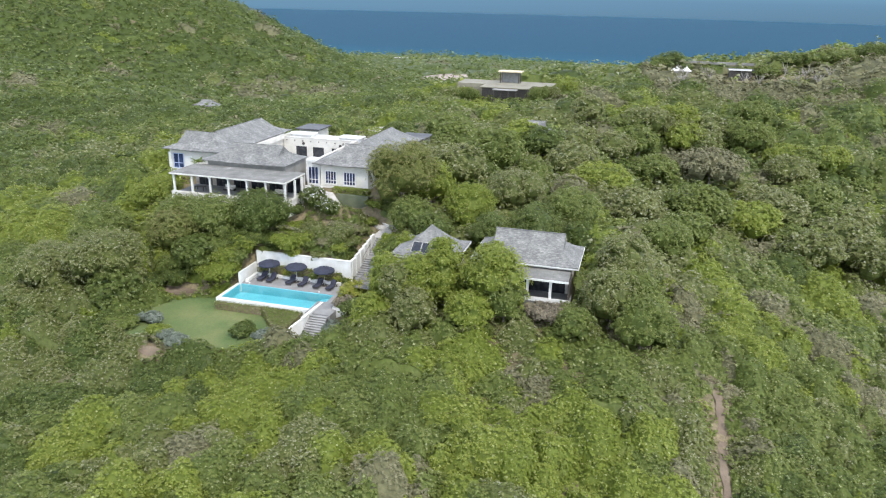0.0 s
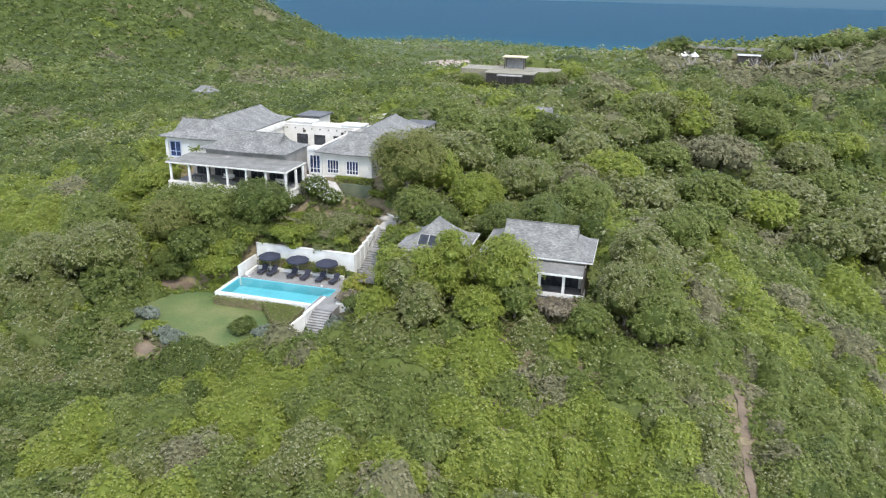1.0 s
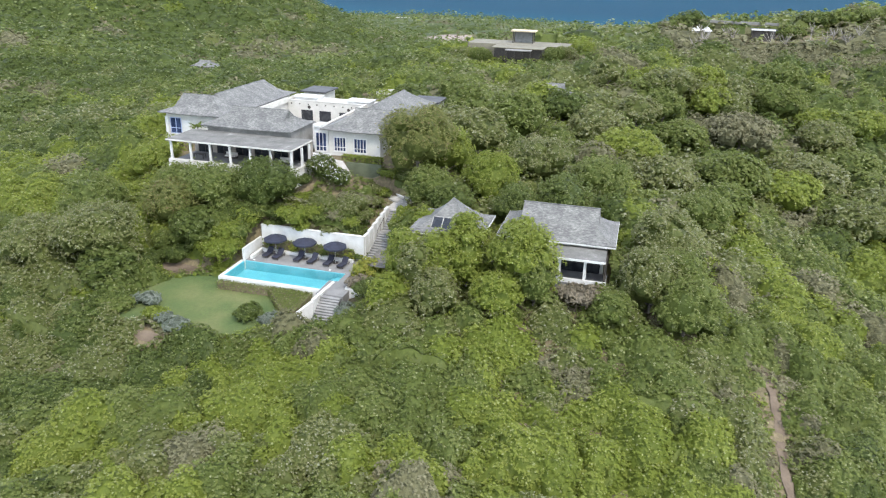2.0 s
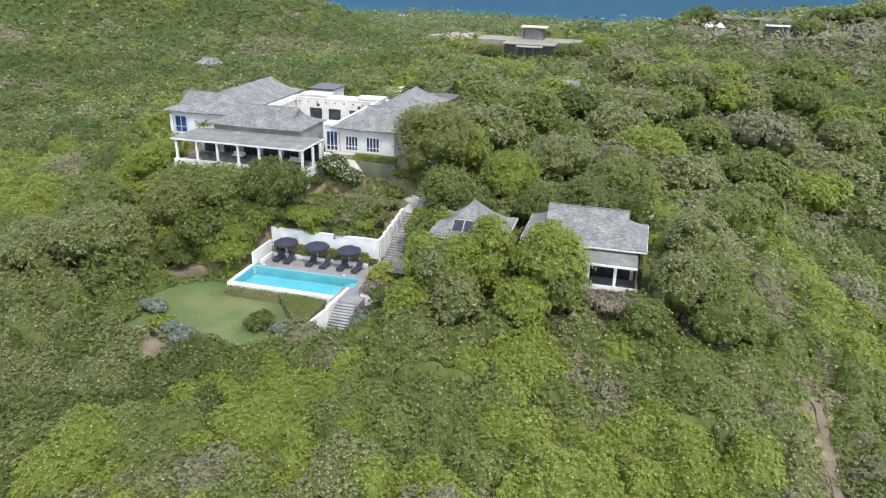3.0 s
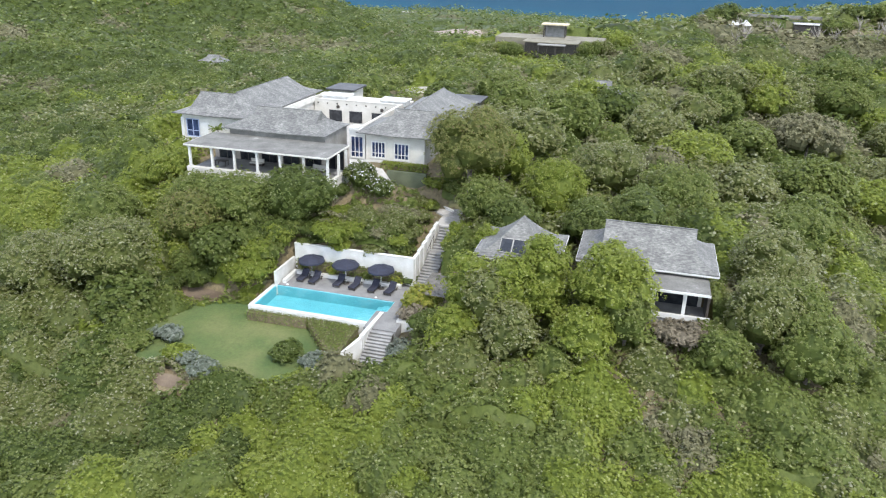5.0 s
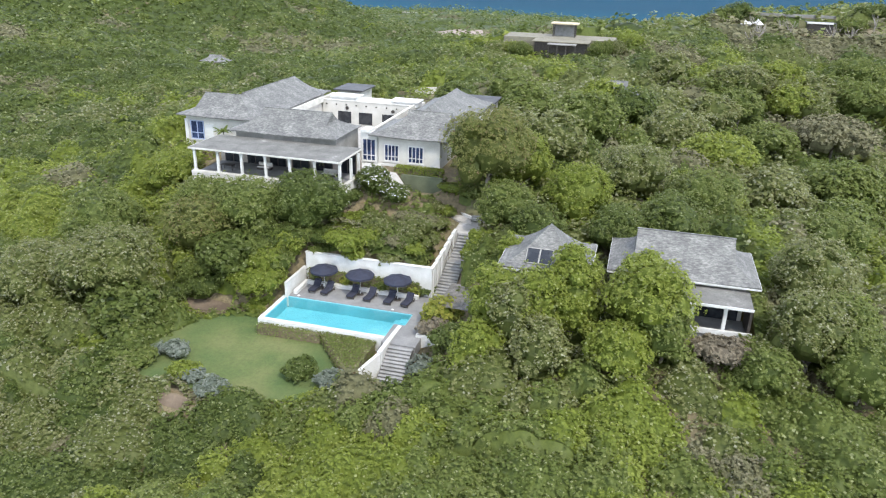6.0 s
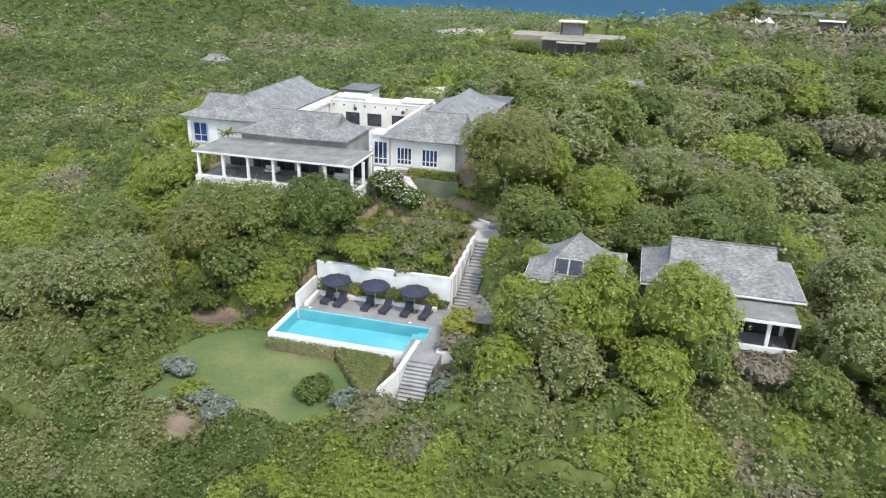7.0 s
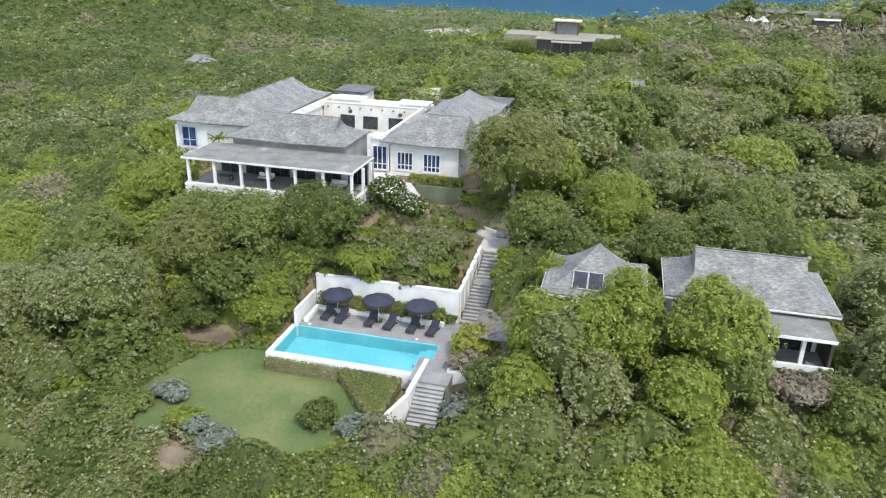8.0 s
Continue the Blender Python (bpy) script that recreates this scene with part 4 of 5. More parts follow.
def leaf_cloud(g, lobes, gap, leaf, per, plant=0.5, core=0.82, around=9, up_rows=5):
    """A crown over lobes (cx, cy, cz, rx, ry, rz): rounded sprays of leaves on the outside, a shell toned dark as inner
    shade within. Gives leaves and their tones.
    """
    lobes = np.array(lobes, float)
    vs, ts = [], []
    for i, lobe in enumerate(lobes):
        rx, rz = lobe[3], lobe[5]
        n = max(6, int(2.6 * math.pi * (rx * rx + rx * rz) / 2 / gap ** 2))
        d = g.normal(size=(n, 3))
        d[:, 2] = np.where(g.random(n) < 0.8, np.abs(d[:, 2]), d[:, 2] * 0.7)
        d /= np.linalg.norm(d, axis=1)[:, None]
        c = lobe[:3] + d * lobe[3:] * (1 + 0.1 * g.normal(size=(n, 1)))
        for k, other in enumerate(lobes):
            if k != i:
                ok = (((c - other[:3]) / other[3:]) ** 2).sum(1) > 0.8
                c, d = c[ok], d[ok]
        ok = c[:, 2] > 0.1
        c, d = c[ok], d[ok]
        n = len(c)
        if not n:
            continue
        tone = np.clip(plant + 0.2 * g.normal(size=n), 0, 1)
        vs.append(spray_leaves(g, c, d, gap * (0.45 + 0.4 * g.random(n)), per, leaf))
        ts.append(np.repeat(tone, per))
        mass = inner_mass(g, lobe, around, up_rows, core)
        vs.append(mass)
        # darkest leaf tone on the shell paints the shade between the sprays
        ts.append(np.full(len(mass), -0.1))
    return np.concatenate(vs), np.concatenate(ts)


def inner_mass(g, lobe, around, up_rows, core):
    """The close twigs and leaves inside a dome: a rough shell that stops the view, toned dark for the shade there."""
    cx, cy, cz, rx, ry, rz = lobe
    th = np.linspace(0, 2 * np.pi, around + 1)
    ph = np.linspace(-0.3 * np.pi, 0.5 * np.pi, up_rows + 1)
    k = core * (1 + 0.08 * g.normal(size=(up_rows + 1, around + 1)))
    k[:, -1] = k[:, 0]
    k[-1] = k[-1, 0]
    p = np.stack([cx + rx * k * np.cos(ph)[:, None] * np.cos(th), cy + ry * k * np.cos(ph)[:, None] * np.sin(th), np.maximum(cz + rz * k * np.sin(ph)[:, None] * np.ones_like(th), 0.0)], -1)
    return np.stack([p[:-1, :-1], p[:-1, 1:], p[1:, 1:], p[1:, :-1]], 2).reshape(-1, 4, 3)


def bush_lobes(g, r, h, n):
    rows = [(0, 0, h * 0.42, r * 0.78, r * 0.78, h * 0.52)]
    for _ in range(n):
        a, q = g.random() * 6.283, r * (0.35 + 0.35 * g.random())
        lr = r * (0.28 + 0.24 * g.random())
        rows.append((q * math.cos(a), q * math.sin(a), h * (0.35 + 0.3 * g.random()), lr, lr, lr * (0.7 + 0.3 * g.random()) * min(h / r, 1.2)))
    return rows


def leaves_part(name, v, tones, material, parent, label=""):
    q = np.arange(len(v) * 4).reshape(-1, 4)
    ob = new(name, quads_mesh(name, v.reshape(-1, 3), q, material, tones))
    ob.parent = parent
    return tagged(ob, label)


def tree(x, y, r, h, kind, label, seed, category="tree", leaf=0.25, gap=0.62, group="", lift=0.3, core=0.82):
    """A tree with a tapered trunk, limbs and a leafy crown of several domes; h is its height, r the crown's radius."""
    g = np.random.default_rng(seed)
    z = float(ground_at(x, y))
    t = thing("tree" if category == "tree" else "shrub", (x, y, z), label, category, group)
    mid = h * (1 + lift) / 2
    lobes = [(0, 0, mid - 0.04 * h, r * 0.86, r * 0.86, h - mid + 0.02 * h)]
    bm = bmesh.new()
    tube(bm, (0, 0, -0.4), (0.1, 0.05, h * lift), 0.035 * h, 0.025 * h)
    n = 8
    for k in range(n):
        a, q = 6.283 * (k + 0.6 * g.random()) / n, r * (0.5 + 0.14 * g.random())
        lr = r * (0.32 + 0.14 * g.random())
        cz = h * (lift + 0.1 + (0.55 - lift) * g.random())
        lobes.append((q * math.cos(a), q * math.sin(a), cz, lr, lr, min(lr * (0.85 + 0.3 * g.random()), cz * 0.95)))
        if k % 2 == 0:
            tube(bm, (0.1, 0.05, h * lift * 0.92), (q * math.cos(a) * 0.8, q * math.sin(a) * 0.8, cz), 0.02 * h, 0.008 * h, 6)
    for k in range(4):
        a, q = 6.283 * g.random(), r * 0.45 * g.random() ** 0.5
        lr = r * (0.3 + 0.12 * g.random())
        lobes.append((q * math.cos(a), q * math.sin(a), h - lr * (0.8 + 0.3 * g.random()), lr, lr, lr * 0.8))
    part("trunk", bm, BARK, t).matrix_parent_inverse = Matrix.Identity(4)
    v, tones = leaf_cloud(g, lobes, gap, leaf, 9, 0.55 + 0.35 * g.random(), core)
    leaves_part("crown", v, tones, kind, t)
    return t


def shrub(x, y, r, h, kind, label, seed, leaf=0.17, group="", gap=0.42, name="shrub"):
    g = np.random.default_rng(seed)
    z = float(ground_at(x, y))
    t = thing(name, (x, y, z), label, "shrub", group)
    v, tones = leaf_cloud(g, bush_lobes(g, r, h, 7), gap, leaf, 14, 0.35 + 0.3 * g.random(), around=7, up_rows=4)
    leaves_part("foliage", v, tones, kind, t)
    bm = bmesh.new()
    for k in range(5):
        a = 6.283 * k / 5 + g.random()
        tube(bm, (0, 0, -0.3), (0.5 * r * math.cos(a), 0.5 * r * math.sin(a), h * 0.6), 0.05, 0.015, 5)
    part("stems", bm, BARK, t).matrix_parent_inverse = Matrix.Identity(4)
    return t


def hedge(rows, kind, label, seed, leaf=0.16, per=26):
    """A clipped hedge: leaves over the faces of boxes (x0, x1, y0, y1, z0, z1)."""
    g = np.random.default_rng(seed)
    v = []
    for x0, x1, y0, y1, z0, z1 in rows:
        size = np.array([x1 - x0, y1 - y0, z1 - z0])
        faces = [size[1] * size[2], size[0] * size[2], size[0] * size[1] * 1.3]
        m = int(per * sum(faces) * 2)
        ax = g.choice(3, m, p=np.array(faces) / sum(faces))
        side = g.random(m) < 0.5
        u = g.random((m, 3))
        for k in range(3):
            u[ax == k, k] = np.where(side[ax == k] if k < 2 else np.ones((ax == k).sum(), bool), 1.0, 0.0)
        out = np.zeros((m, 3))
        out[np.arange(m), ax] = np.where((ax == 2) | side, 1, -1)
        c = np.array([x0, y0, z0]) + u * size + out * g.normal(size=(m, 1)) * 0.05
        nrm = out + g.normal(size=(m, 3)) * 0.45 + np.array([0, 0, 0.35])
        nrm /= np.linalg.norm(nrm, axis=1)[:, None]
        t = np.cross(nrm, g.normal(size=(m, 3)))
        t /= np.linalg.norm(t, axis=1)[:, None]
        b = np.cross(nrm, t)
        s_ = leaf * (0.6 + 0.8 * g.random(m))[:, None]
        v.append(np.stack([c - t * s_ * 0.5, c + b * s_ * 0.4, c + t * s_ * 0.5, c - b * s_ * 0.4], 1))
    v = np.concatenate(v)
    x0, x1, y0, y1, z0, z1 = rows[0]
    t = thing("hedge", (x0, y0, z0), label, "hedge")
    leaves_part("foliage", v - np.array([x0, y0, z0]), 0.5 + 0.15 * g.normal(size=len(v)), kind, t)
    part("body", boxes(*[(a + 0.12, b - 0.12, c + 0.12, d - 0.12, e - 0.3, f - 0.12) for a, b, c, d, e, f in rows]), SOIL, t)
    return t


# ---- garden plants and single trees ----
TREES = [
    (-0.4, 90.3, 4.2, 8.0, LEAF_SILVER, "pale-flowering tree beside the cottage porch", 410), (3.6, 87.4, 4.0, 7.0, LEAF_MID, "green tree beside the cottage", 411), (-4.4, 85.4, 2.6, 4.2, LEAF_MID, "green tree below the porch", 412), (-81.0, 84.0, 4.6, 7.2, LEAF_SILVER, "pale mottled tree beside the lawn", 413),
    (-36.6, 114.8, 6.3, 11.6, LEAF_OLIVE, "large rounded tree with reddish-tipped green leaves", 1), (-15.2, 88.4, 4.5, 8.9, LEAF_BRIGHT, "dense green tree in front of the cottage porch", 2),
    (-29.4, 88.4, 3.4, 7.2, LEAF_BRIGHT, "rounded green tree below the pavilion", 3), (-25.6, 88.0, 3.7, 8.1, LEAF_BRIGHT, "rounded green tree below the pavilion", 4), (-22.3, 88.6, 3.2, 8.0, LEAF_BRIGHT, "rounded green tree below the pavilion", 5),
    (-24.4, 83.0, 3.0, 5.8, LEAF_SILVER, "pale flowering tree on the slope", 6), (1.0, 99.6, 4.4, 8.4, LEAF_SILVER, "pale-leaved tree beside the cottage", 7),
    (-56.4, 102.2, 5.4, 7.3, LEAF_DARK, "dark green spreading tree below the veranda", 8), (-62.6, 99.8, 5.0, 6.9, LEAF_MID, "mottled tree above the lawn", 9), (-67.6, 96.6, 5.0, 6.6, LEAF_OLIVE, "spreading green tree above the lawn", 10),
    (-72.4, 85.4, 6.0, 8.4, LEAF_SILVER, "large pale mottled tree beside the lawn", 11), (-68.2, 81.8, 3.6, 5.4, LEAF_DARK, "dark large-leaved tree at the lawn's edge", 12), (-62.6, 93.4, 3.6, 4.6, LEAF_DARK, "dark large-leaved tree behind the lawn", 13),
    (-32.8, 108.0, 3.6, 5.8, LEAF_MID, "green tree beside the upper steps", 14), (-28.0, 104.0, 3.6, 6.0, LEAF_DARK, "dark green tree behind the pavilion", 15), (-18.8, 120.5, 5.2, 7.6, LEAF_SILVER, "pale tree on the ridge", 16),
    (-24.5, 113.0, 4.6, 7.4, LEAF_BRIGHT, "bright green tree behind the pavilion", 17), (-13.0, 108.6, 4.6, 6.8, LEAF_DARK, "dark green tree behind the cottage", 18), (-26.5, 143.5, 6.4, 9.6, LEAF_MID, "tall green tree behind the house", 19),
    (-37.6, 152.3, 5.0, 7.6, LEAF_MID, "green tree behind the house", 20), (-5.5, 143.9, 6.4, 7.6, LEAF_BRIGHT, "broad bright green tree on the slope", 21), (16.6, 171.0, 8.0, 9.6, LEAF_DRY, "grey-brown half-bare tree on the slope", 22),
    (2.6, 197.0, 6.8, 8.5, LEAF_SILVER, "pale rounded tree on the ridge", 23), (1.1, 133.0, 5.4, 6.8, LEAF_SILVER, "pale tree on the ridge", 24), (-20.1, 166.4, 5.6, 7.5, LEAF_DARK, "dark green tree behind the house", 25),
    (-30.0, 128.0, 5.2, 8.4, LEAF_SILVER, "pale tree beside the house", 26), (-8.5, 120.0, 5.0, 7.0, LEAF_MID, "green tree on the ridge", 27), (6.5, 118.0, 4.4, 6.0, LEAF_MID, "green tree on the slope", 28), (-12.0, 156.0, 6.0, 7.5, LEAF_SILVER, "pale tree on the ridge", 29),
    (22.0, 205.0, 6.0, 7.5, LEAF_MID, "flat-topped green tree on the far slope", 30), (30.0, 222.0, 6.0, 7.0, LEAF_MID, "flat-topped green tree on the far slope", 31), (4.6, 166.0, 5.6, 6.4, LEAF_MID, "green tree on the far slope", 32), (36.0, 192.0, 6.2, 7.2, LEAF_BRIGHT, "bright green tree on the far slope", 33),
    (-17.6, 84.0, 3.2, 5.4, LEAF_BRIGHT, "bright green tree on the slope", 34), (-30.6, 83.6, 2.8, 4.8, LEAF_BRIGHT, "green tree on the slope", 35), (2.6, 92.5, 4.2, 7.4, LEAF_MID, "green tree beside the cottage", 37), (-16.2, 90.2, 2.6, 8.0, LEAF_BRIGHT, "dense green tree below the cottage wall", 400), (-13.6, 86.6, 2.8, 6.4, LEAF_MID, "dense green tree in front of the cottage porch", 401), (-27.4, 86.4, 3.2, 7.2, LEAF_SILVER, "pale flowering tree below the pavilion", 402), (-22.6, 90.0, 2.8, 7.0, LEAF_BRIGHT, "green tree below the pavilion", 403),
    (-80.5, 95.0, 5.0, 6.8, LEAF_MID, "green tree on the far side of the lawn", 38), (-79.6, 109.0, 4.4, 5.0, LEAF_BRIGHT, "bright green tree beside the veranda", 39), (-25.6, 169.5, 4.6, 7.6, LEAF_BRIGHT, "bright green tree before the half-hidden cottage", 405), (-51.5, 158.0, 4.4, 5.4, LEAF_DARK, "dark green tree behind the house", 40), (-73.0, 163.5, 4.4, 5.2, LEAF_MID, "green tree behind the house", 41),
    (-80.0, 155.0, 5.0, 6.5, LEAF_MID, "green tree behind the house", 42), (-42.0, 166.0, 5.4, 7.0, LEAF_MID, "green tree on the ridge", 43), (-19.2, 105.0, 3.6, 6.4, LEAF_DARK, "dark green tree between the roofs", 44), (-70.0, 101.0, 4.4, 6.2, LEAF_MID, "mottled tree below the veranda", 45),
    (-33.0, 119.0, 4.6, 8.0, LEAF_BRIGHT, "bright green tree beside the house", 47), (-36.0, 133.0, 4.6, 7.6, LEAF_SILVER, "pale tree beside the house", 48), (10.0, 128.0, 4.8, 6.0, LEAF_MID, "green tree on the slope", 49),
]
for k, (hx, hy, hr, hh) in enumerate(((9.0, 296, 5.5, 9.0), (4.0, 295, 5.5, 8.0), (-1.0, 293.5, 5.0, 5.6), (14.5, 289.8, 2.6, 3.2), (21.5, 286.6, 3.4, 4.0), (42.5, 288, 4.6, 4.8), (49, 296, 5.5, 5.0), (58, 298, 5.5, 5.2), (67, 301, 6.0, 5.4), (78, 304, 6.5, 5.6), (-3, 292, 5.0, 4.4), (90, 307, 6.5, 5.6))):
    TREES.append((hx, hy, hr, hh, LEAF_MID if k % 3 else LEAF_DARK, "green tree on the headland's skyline", 220 + k))
gt = np.random.default_rng(5)
for k in range(34):
    hx, hy = -14 + 66 * gt.random(), 138 + 66 * gt.random()
    if hx < 8 - 0.12 * (hy - 138) and hy < 170:
        hx += 22
    if abs(hx - 15) < 12 and 150 < hy < 184:
        continue
    tk = (LEAF_MID, LEAF_SILVER, LEAF_MID, LEAF_SILVER, LEAF_BRIGHT)[k % 5]
    tw = ("green", "pale", "green", "pale", "bright green")[k % 5]
    TREES.append((hx, hy, 4.4 + 2.4 * gt.random(), 6.5 + 2.5 * gt.random(), tk, tw + " tree on the far slope", 240 + k))
PALE_BARK = plain("bleached_bark", (0.2, 0.175, 0.15), (0.33, 0.3, 0.26), 0.95, 1.2, 12, 0.4)
for k in range(16):
    bx, by, bh_ = 9 + 50 * gt.random(), 258 + 22 * gt.random(), 3.6 + 2.4 * gt.random()
    if 22 < bx < 41 and by > 262:
        bx += 21 if k % 2 else -19
    bare = thing("bare_tree", (bx, by, float(ground_at(bx, by))), "leafless grey-brown tree on the dry headland", "tree", "bare trees")
    bm = bmesh.new()
    tube(bm, (0, 0, -0.4), (0.15, 0.1, bh_ * 0.5), 0.2, 0.13, 7)
    part("trunk", bm, PALE_BARK, bare).matrix_parent_inverse = Matrix.Identity(4)
    for q in range(7):
        a, sp = 0.9 * q + gt.random(), bh_ * (0.22 + 0.2 * gt.random())
        bm = bmesh.new()
        end = Vector((sp * math.cos(a), sp * math.sin(a), bh_ * (0.75 + 0.25 * gt.random())))
        tube(bm, (0.15, 0.1, bh_ * (0.3 + 0.18 * gt.random())), end, 0.1, 0.05, 5)
        tube(bm, end * 0.82, end + Vector((0.5 * math.cos(a + 1), 0.5 * math.sin(a + 1), 0.7)), 0.05, 0.03, 5)
        part("limb", bm, PALE_BARK, bare).matrix_parent_inverse = Matrix.Identity(4)
for tx, ty, tr_, th, tk, tl, ts in TREES:
    far = ty > 125
    tree(tx, ty, tr_, th, tk, tl, ts, core=0.72 if far else 0.77, leaf=0.42 if far else (0.38 if "large-leaved" in tl else 0.2), gap=0.98 if far else 0.52, lift=0.42 if "half-bare" in tl else 0.26 if "reddish" in tl else (0.25 if tx > -15 and ty > 137 else 0.1))
SHRUBS = [
    (-51.6, 227.6, 3.4, 4.6, LEAF_MID, "green shrub before the far terrace", 501), (-55.6, 233.6, 3.4, 4.6, LEAF_BRIGHT, "bright green shrub before the far terrace", 502), (-59.6, 237.0, 3.2, 4.2, LEAF_MID, "green shrub before the far terrace", 503), (-31.0, 229.0, 3.6, 4.2, LEAF_MID, "green shrub beside the low dark house", 504), (-27.0, 232.6, 3.8, 4.6, LEAF_SILVER, "pale shrub beside the low dark house", 505), (-22.6, 238.0, 4.0, 5.2, LEAF_BRIGHT, "bright green shrub beside the far terrace", 506),
    (-38.6, 114.4, 1.7, 1.5, LEAF_MID, "low green shrub behind the landing", 158), (-41.4, 114.9, 1.6, 1.3, LEAF_BRIGHT, "low bright green shrub behind the path", 159), (-44.0, 114.6, 1.1, 0.9, LEAF_MID, "low green shrub behind the path", 160), (-34.6, 110.4, 1.9, 1.8, LEAF_MID, "green shrub beside the landing", 161),
    (-57.3, 97.0, 2.3, 3.0, LEAF_BRIGHT, "clipped bright green shrub beside the pool wall", 151), (-58.1, 94.6, 2.5, 2.9, LEAF_BRIGHT, "clipped bright green shrub beside the pool", 152), (-61.6, 92.6, 2.3, 2.9, LEAF_DARK, "dark large-leaved shrub behind the lawn", 153), (-65.8, 92.6, 2.6, 3.2, LEAF_MID, "green shrub behind the lawn", 154), (-68.0, 88.6, 2.4, 2.8, LEAF_DARK, "dark shrub at the lawn's edge", 155),
    (-56.2, 99.0, 2.2, 2.6, LEAF_MID, "green shrub behind the pool wall", 156), (-44.6, 100.6, 1.7, 1.3, LEAF_DRY, "twiggy brownish shrub in the terrace bed", 157),
    (-60.8, 95.8, 3.0, 3.0, LEAF_MID, "green shrub behind the lawn", 101), (-57.6, 97.4, 2.8, 3.4, LEAF_DARK, "dark large-leaved shrub behind the pool wall", 102), (-65.0, 91.4, 2.6, 3.0, LEAF_DARK, "dark large-leaved shrub behind the lawn", 103), (-54.0, 100.2, 2.4, 2.0, LEAF_DARK, "dark shrub above the retaining wall", 104), (-56.6, 94.6, 2.0, 2.6, LEAF_MID, "green shrub beside the pool wall", 105),
    (-29.8, 96.4, 2.0, 4.4, LEAF_BRIGHT, "bright green shrub beside the pergola", 107), (-31.6, 99.6, 2.4, 3.0, LEAF_MID, "green shrub beside the pavilion", 108), (-51.6, 104.2, 2.4, 2.0, LEAF_BRIGHT, "bright green shrub below the veranda", 109),
    (-58.4, 92.6, 3.8, 3.0, LEAF_BRIGHT, "clipped bright green shrub beside the pool", 51), (-49.8, 99.9, 3.4, 2.2, LEAF_BRIGHT, "spreading bright green shrub above the wall", 53),
    (-47.4, 103.2, 2.8, 2.6, LEAF_SILVER, "green shrub in the terrace bed", 54), (-43.0, 103.4, 2.7, 2.9, LEAF_SILVER, "grey-green flowering shrub in the terrace bed", 55), (-45.2, 107.4, 2.2, 1.5, LEAF_DRY, "brownish shrub in the terrace bed", 56),
    (-36.3, 91.3, 2.3, 4.5, LEAF_YELLOW, "yellow-flowering creeper over the planting bed", 57), (-36.0, 88.9, 1.8, 2.4, LEAF_RED, "purple-brown bare shrub in the planting bed", 58), (-47.0, 79.3, 1.9, 1.7, LEAF_DARK, "clipped round dark green bush on the lawn", 59),
    (-60.9, 79.4, 1.7, 1.4, LEAF_GREY, "silver-grey shrub on the lawn's edge", 60), (-53.6, 74.5, 1.7, 1.2, LEAF_GREY, "silver-grey shrub on the lawn's edge", 61), (-56.4, 75.9, 1.3, 1.0, LEAF_GREY, "silver-grey shrub on the lawn's edge", 62), (-43.3, 78.5, 1.8, 1.6, LEAF_GREY, "silver-grey shrub beside the wall", 63),
    (-57.6, 76.2, 1.5, 1.4, LEAF_BRIGHT, "yellow-green shrub on the lawn's edge", 64), (-33.4, 86.0, 2.6, 2.4, LEAF_DARK, "low dark green shrub beside the steps", 65), (-35.9, 83.6, 2.0, 2.6, LEAF_GREY, "grey-green shrub beside the steps", 66), (-35.0, 100.6, 1.6, 2.6, LEAF_BRIGHT, "bright green shrub beside the upper steps", 67),
    (-34.6, 103.8, 1.8, 2.2, LEAF_BRIGHT, "bright green shrub beside the upper steps", 68), (-8.4, 88.2, 2.6, 2.0, LEAF_RED, "bare pinkish-brown shrub below the porch", 69), (-5.8, 89.2, 1.2, 1.5, LEAF_MID, "green shrub on the porch edge", 70), 
    (-65.6, 77.6, 2.4, 1.8, LEAF_DARK, "dark green shrub on the lawn's edge", 73), (-63.4, 76.2, 2.0, 1.6, LEAF_MID, "green shrub on the lawn's edge", 74), (-50.6, 107.2, 1.8, 1.2, LEAF_MID, "green shrub below the house", 75),
    (-46.2, 113.2, 1.7, 1.3, LEAF_MID, "low green shrub above the path", 130 + 10), (-43.6, 112.6, 1.6, 1.4, LEAF_SILVER, "grey-green shrub above the path", 141), (-41.6, 112.2, 1.5, 1.2, LEAF_BRIGHT, "bright green shrub above the path", 142), (-48.6, 113.9, 1.3, 1.1, LEAF_MID, "low green shrub above the path", 143), (-43.0, 106.4, 2.0, 1.9, LEAF_DRY, "twiggy brownish shrub in the terrace bed", 144),
    (-47.4, 112.9, 1.2, 1.0, LEAF_MID, "low green shrub on the bank", 145), (-45.8, 112.0, 1.3, 1.0, LEAF_DARK, "low dark shrub on the bank", 146), (-44.2, 111.8, 1.3, 1.0, LEAF_MID, "low green shrub on the bank", 147), (-42.6, 111.5, 1.2, 0.9, LEAF_SILVER, "low grey-green shrub on the bank", 148), (-41.0, 112.0, 1.2, 1.0, LEAF_MID, "low green shrub on the bank", 149),
    (-53.2, 108.0, 1.8, 1.6, LEAF_DARK, "dark shrub at the veranda corner", 76), (-41.0, 107.8, 1.6, 1.3, LEAF_SILVER, "grey-green shrub beside the landing", 77),
]
